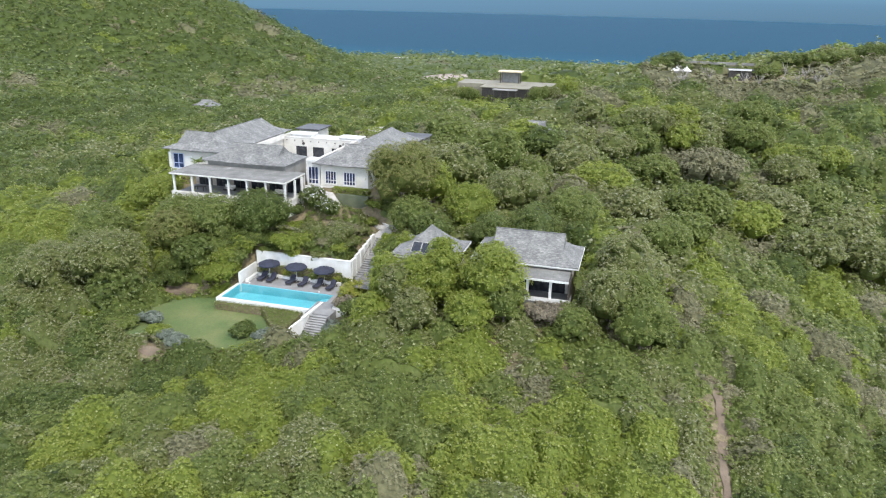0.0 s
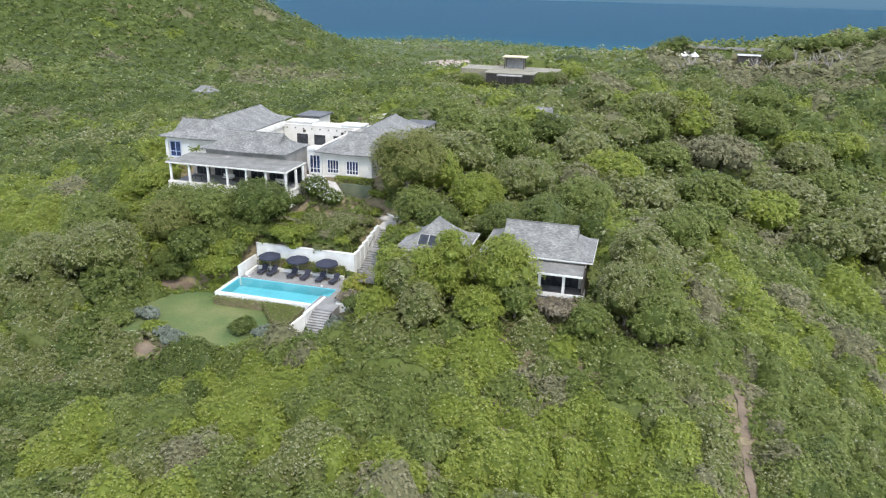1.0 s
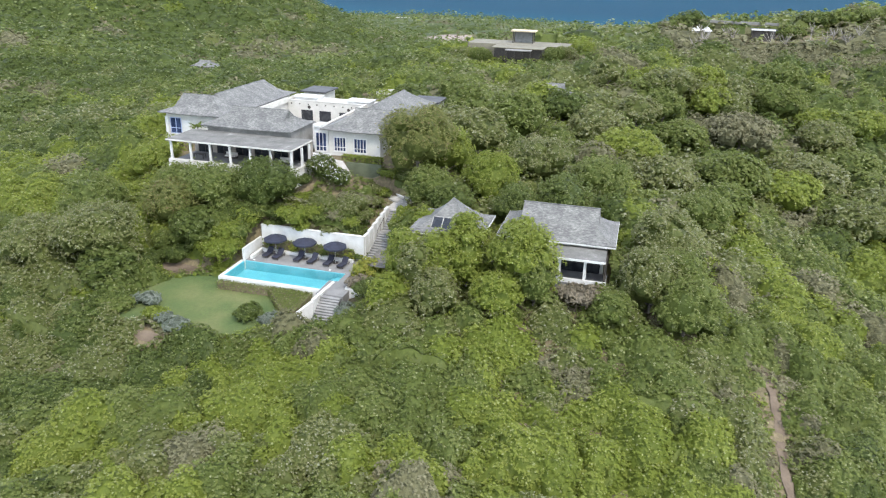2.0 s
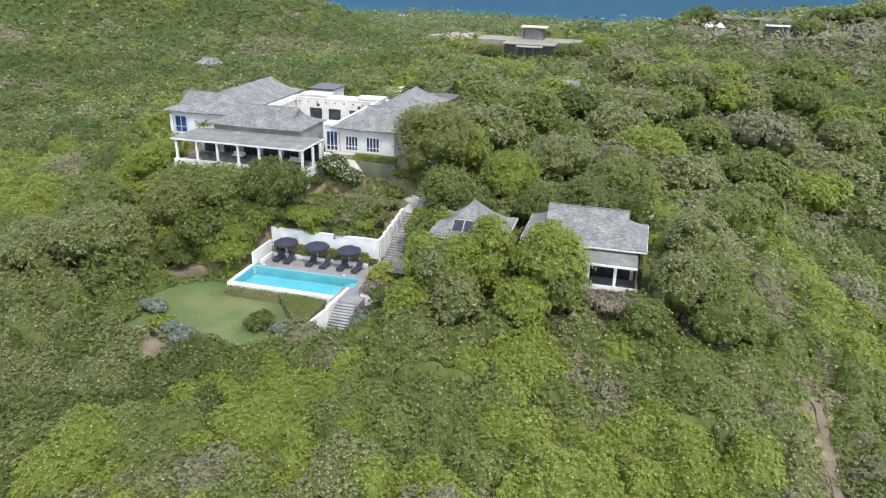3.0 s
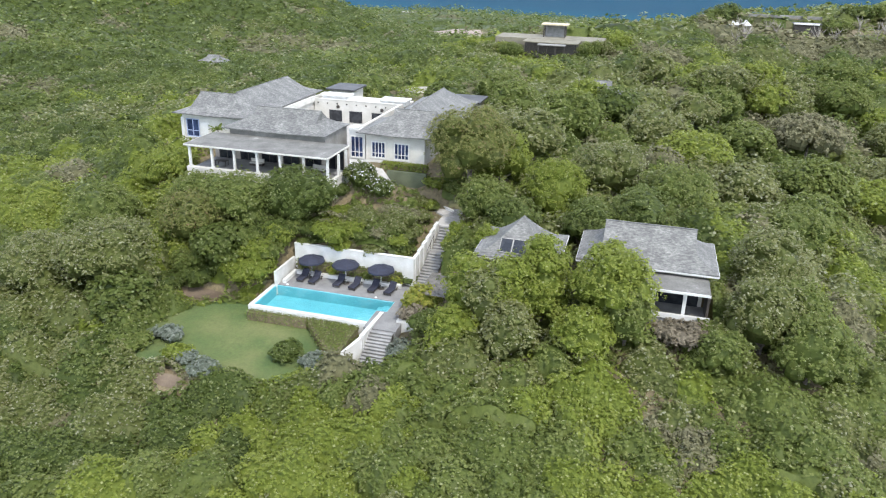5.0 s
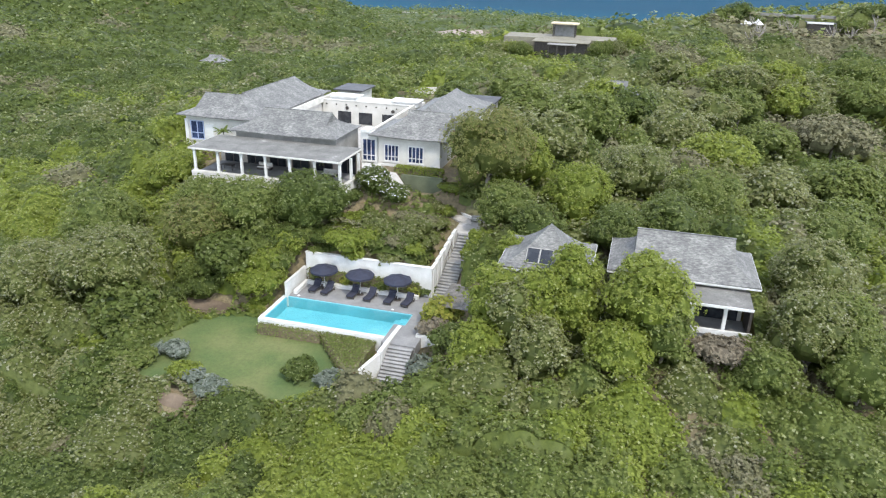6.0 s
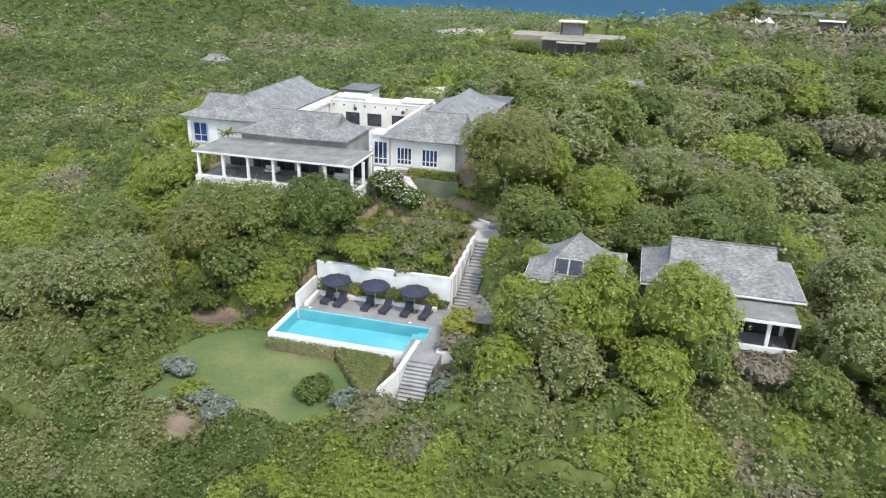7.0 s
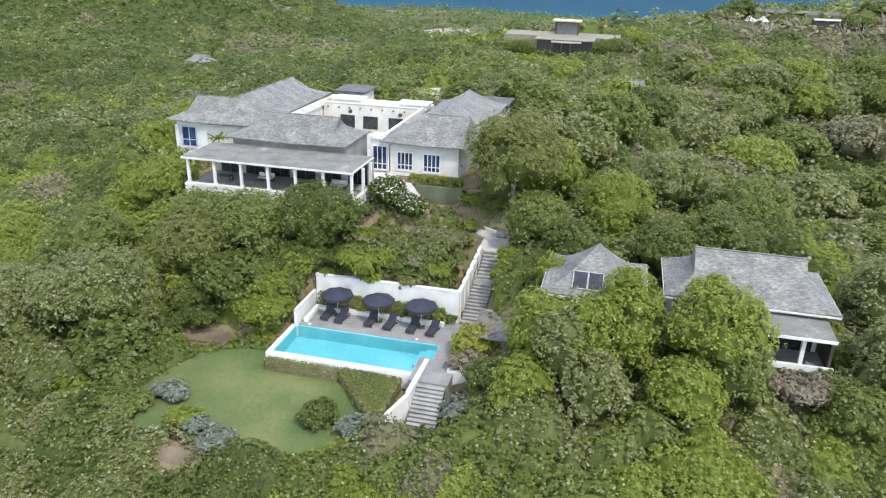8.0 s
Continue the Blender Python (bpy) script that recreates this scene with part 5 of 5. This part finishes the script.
for k in range(16):
    bx, by = -53.4 + 0.88 * k, 98.6 + 1.3 * ((k * 7) % 5)
    SHRUBS.append((bx, by, 1.35 + 0.15 * (k % 4), 1.1 + 0.15 * (k % 3), (LEAF_MID, LEAF_BRIGHT, LEAF_SILVER, LEAF_DARK)[(k * 5) % 4], ("low green shrub in the terrace bed", "low bright green shrub in the terrace bed", "low grey-green shrub in the terrace bed", "low dark shrub in the terrace bed")[(k * 5) % 4], 120 + k))
for sx, sy, sr, sh, sk, sl, ss in SHRUBS:
    shrub(sx, sy, sr, sh, sk, sl, ss)
for fx, fy, fr, fh in ((-50.6, 110.0, 2.7, 3.5), (-47.4, 109.2, 2.0, 2.5)):
    t = shrub(fx, fy, fr, fh, LEAF_DARK, "dark shrub covered with white flowers", int(200 - fx), 0.2, "white-flowering shrubs")
    g = np.random.default_rng(int(300 - fx))
    v, tones = leaf_cloud(g, bush_lobes(np.random.default_rng(int(200 - fx)), fr * 1.07, fh * 1.07, 7), 0.42, 0.15, 1)
    bloom = np.linalg.norm(v[:, 0] - v[:, 2], axis=1) < 0.25
    leaves_part("flowers", v[bloom], tones[bloom], WHITE, t, "small white flowers")["kind"] = "stuff"
for k, (sx, sr) in enumerate(((-53.2, 0.7), (-49.4, 0.9), (-44.8, 0.95), (-40.9, 0.8))):
    t = shrub(sx, 97.05, sr, 1.5, LEAF_YELLOW if k % 2 else LEAF_MID, "small green shrub in the bed behind the seat wall", 80 + k, 0.16, "bed shrubs")
    t.location.z = 9.3
hedge([(-55.2, -47.7, 85.6, 86.45, 7.7, 8.9)], LEAF_MID, "low clipped hedge along the pool's front", 90)
hedge([(-47.7 + 0.5 * k, -46.7 + 0.5 * k, max(85.6 - 0.62 * k, 80.3) + 0.35 * max(0, k - 9), 86.45, 7.7, 8.95 - 0.01 * k) for k in range(11)], LEAF_MID, "broad clipped hedge at the pool's corner", 91)


hedge([(-50.0, -43.2, 116.2, 117.6, 17.4, 18.85)], LEAF_BRIGHT, "clipped bright green hedge under the windows", 93, leaf=0.22, per=40)
hedge([(-54.2, -40.3, 96.7, 97.4, 9.2, 10.95)], LEAF_MID, "row of green shrubs between the seat wall and the retaining wall", 92, leaf=0.22, per=22)


# scrub: one wind-clipped canopy of overlapping bushes, whose kinds gather in drifts
def drift(x, y, s, k):
    return np.sin(x / s + k * 1.7) * np.sin(y / s * 1.13 + k * 2.9) + 0.6 * np.sin((x + y) / s * 1.9 + k) * np.sin((x - y) / s * 1.6 + 2 * k)


CLEAR = [(27.5, 38, 278, 290), (9, 17, 281, 289), (45, 54, 274, 281), (-177, -166, 262, 274), (-352, -318, 995, 1024), (-56.2, -37.0, 84.5, 98.5), (-41.2, -37.0, 81.0, 98), (-42.0, -40.4, 80.4, 84), (-38.0, -33.4, 87.3, 88.6), (-86, -41, 117, 147), (-76.5, -51.5, 105.2, 120), (-19.0, -5.8, 93.2, 102.2), (-16.2, -5.4, 89.5, 93.2), (-29.6, -21.6, 90.7, 98.7),
         (-54.5, -36, 97, 98.4), (-39.9, -35.9, 97, 111.8), (-57.0, -51.8, 114, 118.5), (-48.6, -42.8, 115, 115.5)]
TRACKS = [[(12.6, 85.2), (13.0, 81.6), (13.3, 77.3), (12.9, 71.0), (13.1, 64.0), (13.4, 58.0)]]
PATHWAY = [(-37.4, 110.6), (-40.3, 112.7), (-43.4, 113.1), (-46.2, 113.3), (-49.6, 114.2), (-53.6, 116.0)]
# drifts of one kind: x, y, half-widths, kind (0 bright, 1 green, 2 dark, 3 silver, 4 dry)
DRIFTS = [(-1, 91, 5, 5, 3), (1, 80, 7, 8, 1), (9.5, 68.5, 1.9, 4.5, 3), (7, 81.5, 3, 3, 3), (13, 114, 3, 10, 0), (31, 122, 6, 7, 0), (28, 103, 4, 4, 4), (33, 93, 3, 5, 4), (15, 75.5, 1.2, 5, 4), (0.6, 63.5, 3, 3.5, 0), (5.4, 61.5, 4, 3, 0),
          (-7, 62, 3.5, 4, 0), (-10, 77, 2.6, 2.6, 4), (-7.5, 73.5, 1.9, 3.5, 4), (-12.8, 66, 4, 4, 0), (-20, 75, 6, 5, 0), (-77, 80, 6, 8, 3), (-100, 98, 12, 8, 0), (-37.8, 57, 4, 4, 4), (-29.4, 55.7, 4.5, 3.5, 3), (-37.4, 68, 5.5, 5, 0), (-42, 64.5, 4, 3.5, 0),
          (-33, 59.5, 4, 3, 0), (-50.4, 53.4, 4, 4, 0), (-67, 62, 5, 4, 2), (-45.5, 66.5, 2.5, 3, 2), (-52, 69.5, 7, 3, 2), (-47, 60, 4, 3.5, 1), (-71, 67, 4, 4, 3), (-63.4, 63.4, 3, 2, 4), (-23, 64, 7, 7, 1), (-28, 71, 5, 4, 1), (-61, 72.5, 3, 3, 3),
          (20, 90, 4, 9, 1), (17, 97, 3, 8, 0), (23, 68, 3, 5, 1), (-179, 186, 14, 10, 4), (-247, 254, 30, 18, 4), (-187, 249, 20, 14, 2), (-222, 253, 12, 16, 1), (-207, 400, 40, 30, 4), (-84, 100, 9, 9, 0), (-80, 116, 6, 9, 0), (-88, 130, 10, 14, 0), (-110, 118, 10, 8, 0), (-130, 160, 14, 10, 3), (-140, 200, 20, 12, 1)]


def to_line(x, y, line):
    """Distance from points to a line of several stretches."""
    best = np.full(np.shape(x), 1e9)
    for (ax, ay), (bx, by) in zip(line, line[1:]):
        ux, uy = bx - ax, by - ay
        k = np.clip(((x - ax) * ux + (y - ay) * uy) / (ux * ux + uy * uy), 0, 1)
        best = np.minimum(best, np.hypot(x - ax - k * ux, y - ay - k * uy))
    return best


def is_clear(x, y, margin=0.0):
    ok = np.abs((x + 52.6 - 0.25 * (y - 82)) / (10.9 + margin)) ** 3 + np.abs((y - 82.2) / (7.4 + 0.4 * np.sin(x * 0.9) + margin)) ** 3 > 1
    for x0, x1, y0, y1 in CLEAR:
        ok &= ~((x > x0 - margin) & (x < x1 + margin) & (y > y0 - margin) & (y < y1 + margin))
    for line in TRACKS:
        ok &= (to_line(x, y, line) > 0.16 + 0.1 * np.sin(y * 1.1) + margin) | (y > 82.5)
    for px, py, rx, ry in ((-56.9, 73.0, 1.1, 0.5), (-63.6, 89.9, 3.2, 1.5)):
        ok &= np.hypot((x - px) / rx, (y - py) / ry) > 1
    return ok & (to_line(x, y, PATHWAY) > 0.95 + margin)


def scatter(g, x0, x1, y0, y1, gap):
    n = int((x1 - x0) * (y1 - y0) / gap ** 2)
    nx = max(1, int((x1 - x0) / gap))
    i = np.arange(n)
    return x0 + (i % nx + 1.1 * g.random(n)) * gap, y0 + (i // nx + 1.1 * g.random(n)) * gap


KINDS = [("bright", LEAF_BRIGHT), ("green", LEAF_MID), ("dark", LEAF_DARK), ("silver", LEAF_SILVER), ("dry", LEAF_DRY)]
bins = {k: ([], [], [], []) for k, _ in KINDS}


def kinds_at(g, x, y):
    n = len(x)
    d1, d2 = drift(x * 1.5, y * 0.8, 11.0, 1.0) + 0.6 * g.normal(size=n), drift(x * 1.4, y * 0.8, 14.0, 4.0) + 0.5 * g.normal(size=n)
    # darker kinds at lower left also stand in for shade on that slope
    d1 = d1 + 0.85 * ((x > -50) & (x < 10) & (y < 76)) - 0.3 * (y > 150) - 1.7 * ((x < -50) & (y < 78)) - 1.9 * (x < -125) - 0.9 * ((x < -78) & (x > -125) & (y > 112)) - 0.5 * (y > 262) - 0.25 * ((x > 12) & (y < 110)) - 0.6 * ((x > 14) & (y > 140) & (y < 262))
    kind = np.where(d1 > 0.6, 0, np.where(d1 < -0.85, 2, 1))
    kind = np.where(d2 > 0.8, 3, np.where(d2 < -1.15, 4, kind))
    stray = g.random(n)
    kind = np.where(stray < 0.05, 3, np.where(stray > 0.988, 4, np.where((stray > 0.9) & (stray < 0.95), 0, kind)))
    pale = (x > -40) & (x < 25) & (y > 100) & (y < 215)
    kind = np.where(pale & (d2 > 0.3) & (kind != 4), 3, kind)
    kind = np.where(((x < -125) | (y > 262)) & (kind == 0) & (d2 < 0.2), 1, kind)
    kind = np.where((x > 2) & (x < 80) & (y > 240) & (y < 290) & (g.random(n) < 0.88), 4, kind)
    kind = np.where((x < -78) & (y > 105) & ((kind == 3) | (kind == 4)) & (g.random(n) < 0.6), 2, kind)
    kind = np.where((x < -40) & (y < 74) & (kind == 3) & (g.random(n) < 0.6), 1, kind)
    for px, py, rx, ry, k in DRIFTS:
        k = np.where(g.random(n) < 0.5, 4, np.where(g.random(n) < 0.6, 3, kind)) if k == 4 else k
        kind = np.where(np.hypot((x - px) / rx, (y - py) / ry) + 0.3 * g.normal(size=n) < 1, k, kind)
    return kind


def canopy(g, x0, x1, y0, y1, cell, gap, rise, base, leaf, spray, per, inside):
    """A stretch of scrub: domed bushes over the ground, a close leafy mass toned dark as inner shade and single leaves
    on it.
    """
    xs, ys = np.arange(x0, x1 + cell * 0.5, cell), np.arange(y0, y1 + cell * 0.5, cell)
    X, Y = np.meshgrid(xs, ys)
    bx, by = scatter(g, x0 - gap, x1 + gap, y0 - gap, y1 + gap, gap)
    keep = inside(bx, by, 4 * gap)
    bx, by = bx[keep], by[keep]
    n = len(bx)
    br = gap * np.clip(0.6 * np.exp(0.42 * g.normal(size=n)), 0.34, 1.5)
    bh = rise * (0.4 + 0.7 * g.random(n)) * (br / gap) ** 0.75
    ph = g.random((n, 2)) * 6.283
    kind, tone = kinds_at(g, bx, by), np.clip(0.5 + 0.34 * g.normal(size=n) + 0.2 * drift(bx, by, 21.0, 2.0), 0, 1)
    H, O = np.full(X.shape, -9.0), np.zeros(X.shape, int)
    for i in range(n):
        w = 2.2 * br[i]
        a, b = max(0, int((bx[i] - w - x0) / cell)), min(len(xs), int((bx[i] + w - x0) / cell) + 2)
        c, d = max(0, int((by[i] - w - y0) / cell)), min(len(ys), int((by[i] + w - y0) / cell) + 2)
        if a >= b or c >= d:
            continue
        dx, dy = X[c:d, a:b] - bx[i], Y[c:d, a:b] - by[i]
        t = np.arctan2(dy, dx)
        q = np.hypot(dx, dy) / (br[i] * (1 + 0.16 * np.sin(3 * t + ph[i, 0]) + 0.1 * np.sin(5 * t + ph[i, 1])))
        h = bh[i] * np.clip(1 - q * q, 0, 1) ** 0.5 - 0.12 * q
        up = h > H[c:d, a:b]
        H[c:d, a:b][up] = h[up]
        O[c:d, a:b][up] = i
    ok = is_clear(X, Y, 0.1) & inside(X, Y, 0.0)
    D = np.where(ok, 99.0, 0.0)
    D[0], D[-1], D[:, 0], D[:, -1] = 0, 0, 0, 0
    for _ in range(int(1.6 / cell) + 4):
        D[1:], D[:-1] = np.minimum(D[1:], D[:-1] + cell), np.minimum(D[:-1], D[1:] + cell)
        D[:, 1:], D[:, :-1] = np.minimum(D[:, 1:], D[:, :-1] + cell), np.minimum(D[:, :-1], D[:, 1:] + cell)
    low = np.ones(X.shape)
    for u0, u1, v0, v1, k in ((-54.5, -35, 98, 118, 0.5), (-72, -42, 66, 76, 0.65), (-37, -33.5, 85, 97, 0.2), (-72, -38, 146, 160, 0.35), (-68, -56, 160, 182, 0.3), (-14, -3, 66, 92, 0.55), (4, 66, 246, 290, 0.6), (12, 42, 287, 300, 0.2), (26, 39, 266, 290, 0.25), (-50, -32, 217, 231, 0.36), (-82, -50, 98, 107, 0.45), (-51, -28, 227, 250, 0.45), (-56, -24, 214, 226, 0.8), (-29, -19, 173, 183.5, 0.4), (-182, -162, 238, 276, 0.75), (-31.5, -20, 90, 101.5, 0.4), (-59.5, -55, 89, 99, 0.45), (-30, -18, 164, 173, 0.75), (-222, -164, 700, 768, 0.05), (-235, -150, 655, 700, 0.5)):
        e = np.hypot(np.maximum(np.maximum(u0 - X, X - u1), 0), np.maximum(np.maximum(v0 - Y, Y - v1), 0))
        low = np.minimum(low, k + (1 - k) * step01(e / 2.5))
    for tx, ty, tr_, *_ in TREES:
        if x0 - 9 < tx < x1 + 9 and y0 - 9 < ty < y1 + 9:
            low = np.minimum(low, 0.4 + 0.6 * step01((np.hypot(X - tx, Y - ty) - 0.5 * tr_) / (0.35 * tr_)))
    for line in TRACKS:
        low = np.minimum(low, 0.28 + 0.72 * step01((to_line(X, Y, line) - 0.6) / 3.6))
    edge = low * np.clip((D - cell) / max(1.8, 3 * cell), 0, 1) ** 0.7
    Z = ground_at(X, Y) - 0.2 + (base + np.maximum(H, -0.5) + 0.3 * drift(X, Y, 5.5, 3.0) * min(base, 1.0)) * edge
    full = ok[:-1, :-1] & ok[1:, :-1] & ok[:-1, 1:] & ok[1:, 1:]
    r, c = np.nonzero(full)
    nx = len(xs)
    owner = O[r, c]
    gx, gy = (Z[r, c + 1] - Z[r, c]) / cell, (Z[r + 1, c] - Z[r, c]) / cell
    P = np.stack([X.ravel(), Y.ravel(), Z.ravel() - min(0.85 * spray, 0.45 * base + 0.2)], 1)
    weight = np.minimum(np.sqrt(1 + gx * gx + gy * gy), 2.5)
    m = int(weight.sum() * (cell / spray) ** 2)
    pick = np.minimum(np.searchsorted(np.cumsum(weight) / weight.sum(), (np.arange(m) + g.random(m)) / m), len(r) - 1)
    shaded = np.zeros(len(r), bool)          # nothing grows close under the crowns
    for tx, ty, tr_, *_ in TREES:
        shaded |= (xs[c] - tx) ** 2 + (ys[r] - ty) ** 2 < (0.68 * tr_) ** 2
    pick = pick[~shaded[pick]]
    m = len(pick)
    u, v = g.random(m), g.random(m)
    pr, pc = r[pick], c[pick]
    z = (Z[pr, pc] * (1 - u) + Z[pr, pc + 1] * u) * (1 - v) + (Z[pr + 1, pc] * (1 - u) + Z[pr + 1, pc + 1] * u) * v
    grad = np.stack([-gx[pick], -gy[pick], np.ones(m)], 1)
    grad /= np.linalg.norm(grad, axis=1)[:, None]
    at = np.stack([xs[pc] + u * cell, ys[pr] + v * cell, z], 1) + grad * (spray * 0.24 * g.normal(size=m))[:, None]
    L = spray_leaves(g, at, grad, spray * (0.5 + 0.45 * g.random(m)) * np.clip(0.65 + edge[pr, pc], 0, 1), per, leaf)
    ltone = np.repeat(np.clip(tone[owner[pick]] + 0.27 * g.normal(size=m), 0, 1), per)
    pick = np.repeat(pick, per)
    for k, (kname, _) in enumerate(KINDS):
        use = kind[owner] == k
        i = r[use] * nx + c[use]
        q = np.stack([i, i + 1, i + nx + 1, i + nx], 1)
        ids, back = np.unique(q, return_inverse=True)
        lv = L[kind[owner[pick]] == k]
        vs, qs, ts, count = bins[kname]
        start = sum(len(a) for a in vs)
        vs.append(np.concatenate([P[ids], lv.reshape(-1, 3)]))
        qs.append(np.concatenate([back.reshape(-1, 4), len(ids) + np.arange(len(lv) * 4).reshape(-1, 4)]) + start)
        # the mass gets a dark tone that imitates shade among the leaves
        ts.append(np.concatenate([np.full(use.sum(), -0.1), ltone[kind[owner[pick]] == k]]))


def in_view(x, y, slack=0.0):
    """Only the slopes that lie ahead of the flight, within the spread of the lens."""
    a = np.degrees(np.arctan2(-(x - 0.0), y - 2.0))
    b = np.degrees(np.arctan2(-(x + 25.0), y - 30.0))
    return ((a > -24 - slack) & (a < 52 + slack)) | ((b > -24 - slack) & (b < 52 + slack) & (y > 35))


g = np.random.default_rng(11)


def ahead(x, y, slack):
    return in_view(x, y, slack) & (np.hypot(x + 10, y - 10) > 26 - slack)


canopy(g, -95, 50, 36, 77, 0.35, 2.3, 3.0, 1.0, 0.195, 0.45, 9, ahead)
canopy(g, -128, 70, 71, 106, 0.4, 2.4, 3.0, 1.0, 0.235, 0.56, 9, ahead)
canopy(g, -160, 84, 100, 153, 0.55, 2.8, 3.1, 1.1, 0.36, 0.82, 8, ahead)
canopy(g, -208, 140, 146, 265, 0.9, 3.9, 3.6, 1.1, 0.58, 1.32, 7, ahead)
canopy(g, -420, -198, 110, 265, 1.1, 4.6, 3.9, 1.1, 0.76, 1.7, 6, ahead)
canopy(g, -520, 190, 254, 600, 1.9, 7.0, 4.6, 1.3, 1.35, 3.2, 6, ahead)
canopy(g, -700, 500, 590, 1100, 5.0, 15.0, 4.0, 1.5, 2.5, 9.0, 6, lambda x, y, s: in_view(x, y, s) & (ground_at(x, y) > -38.5))
# the slopes round about, seen only from outside
canopy(g, -160, 120, -60, 128, 1.6, 6.0, 2.4, 1.4, 0.7, 2.4, 6, lambda x, y, s: ~ahead(x, y, -0.5) | (y < 37.5))
LABELS = {"bright": "yellow-green sunlit scrub covering the slopes", "green": "dense green scrub covering the slopes", "dark": "dark green bushes among the scrub",
          "silver": "pale silvery flowering bushes among the scrub", "dry": "dry brown twiggy bushes among the scrub"}
for kname, mat in KINDS:
    v, q, t, _ = bins[kname]
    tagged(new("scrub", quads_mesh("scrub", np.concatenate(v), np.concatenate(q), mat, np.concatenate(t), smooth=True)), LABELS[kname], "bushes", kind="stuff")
for line in TRACKS:
    bm = bmesh.new()
    rows = []
    for k in range(4 * len(line) - 3):
        a, b = Vector(line[k // 4]), Vector(line[min(k // 4 + 1, len(line) - 1)])
        p = a.lerp(b, (k % 4) / 4)
        w = 0.42 + 0.14 * math.sin(p.y * 2.3)
        rows.append([bm.verts.new((p.x + o, p.y, float(ground_at(p.x + o, p.y)) + 0.1)) for o in (-w, 0.0, w)])
    for p, q in zip(rows, rows[1:]):
        for i in range(2):
            bm.faces.new((p[i], p[i + 1], q[i + 1], q[i]))
    solid("track", bm, EARTH, "narrow bare brown earth track through the scrub", "track", kind="structure")
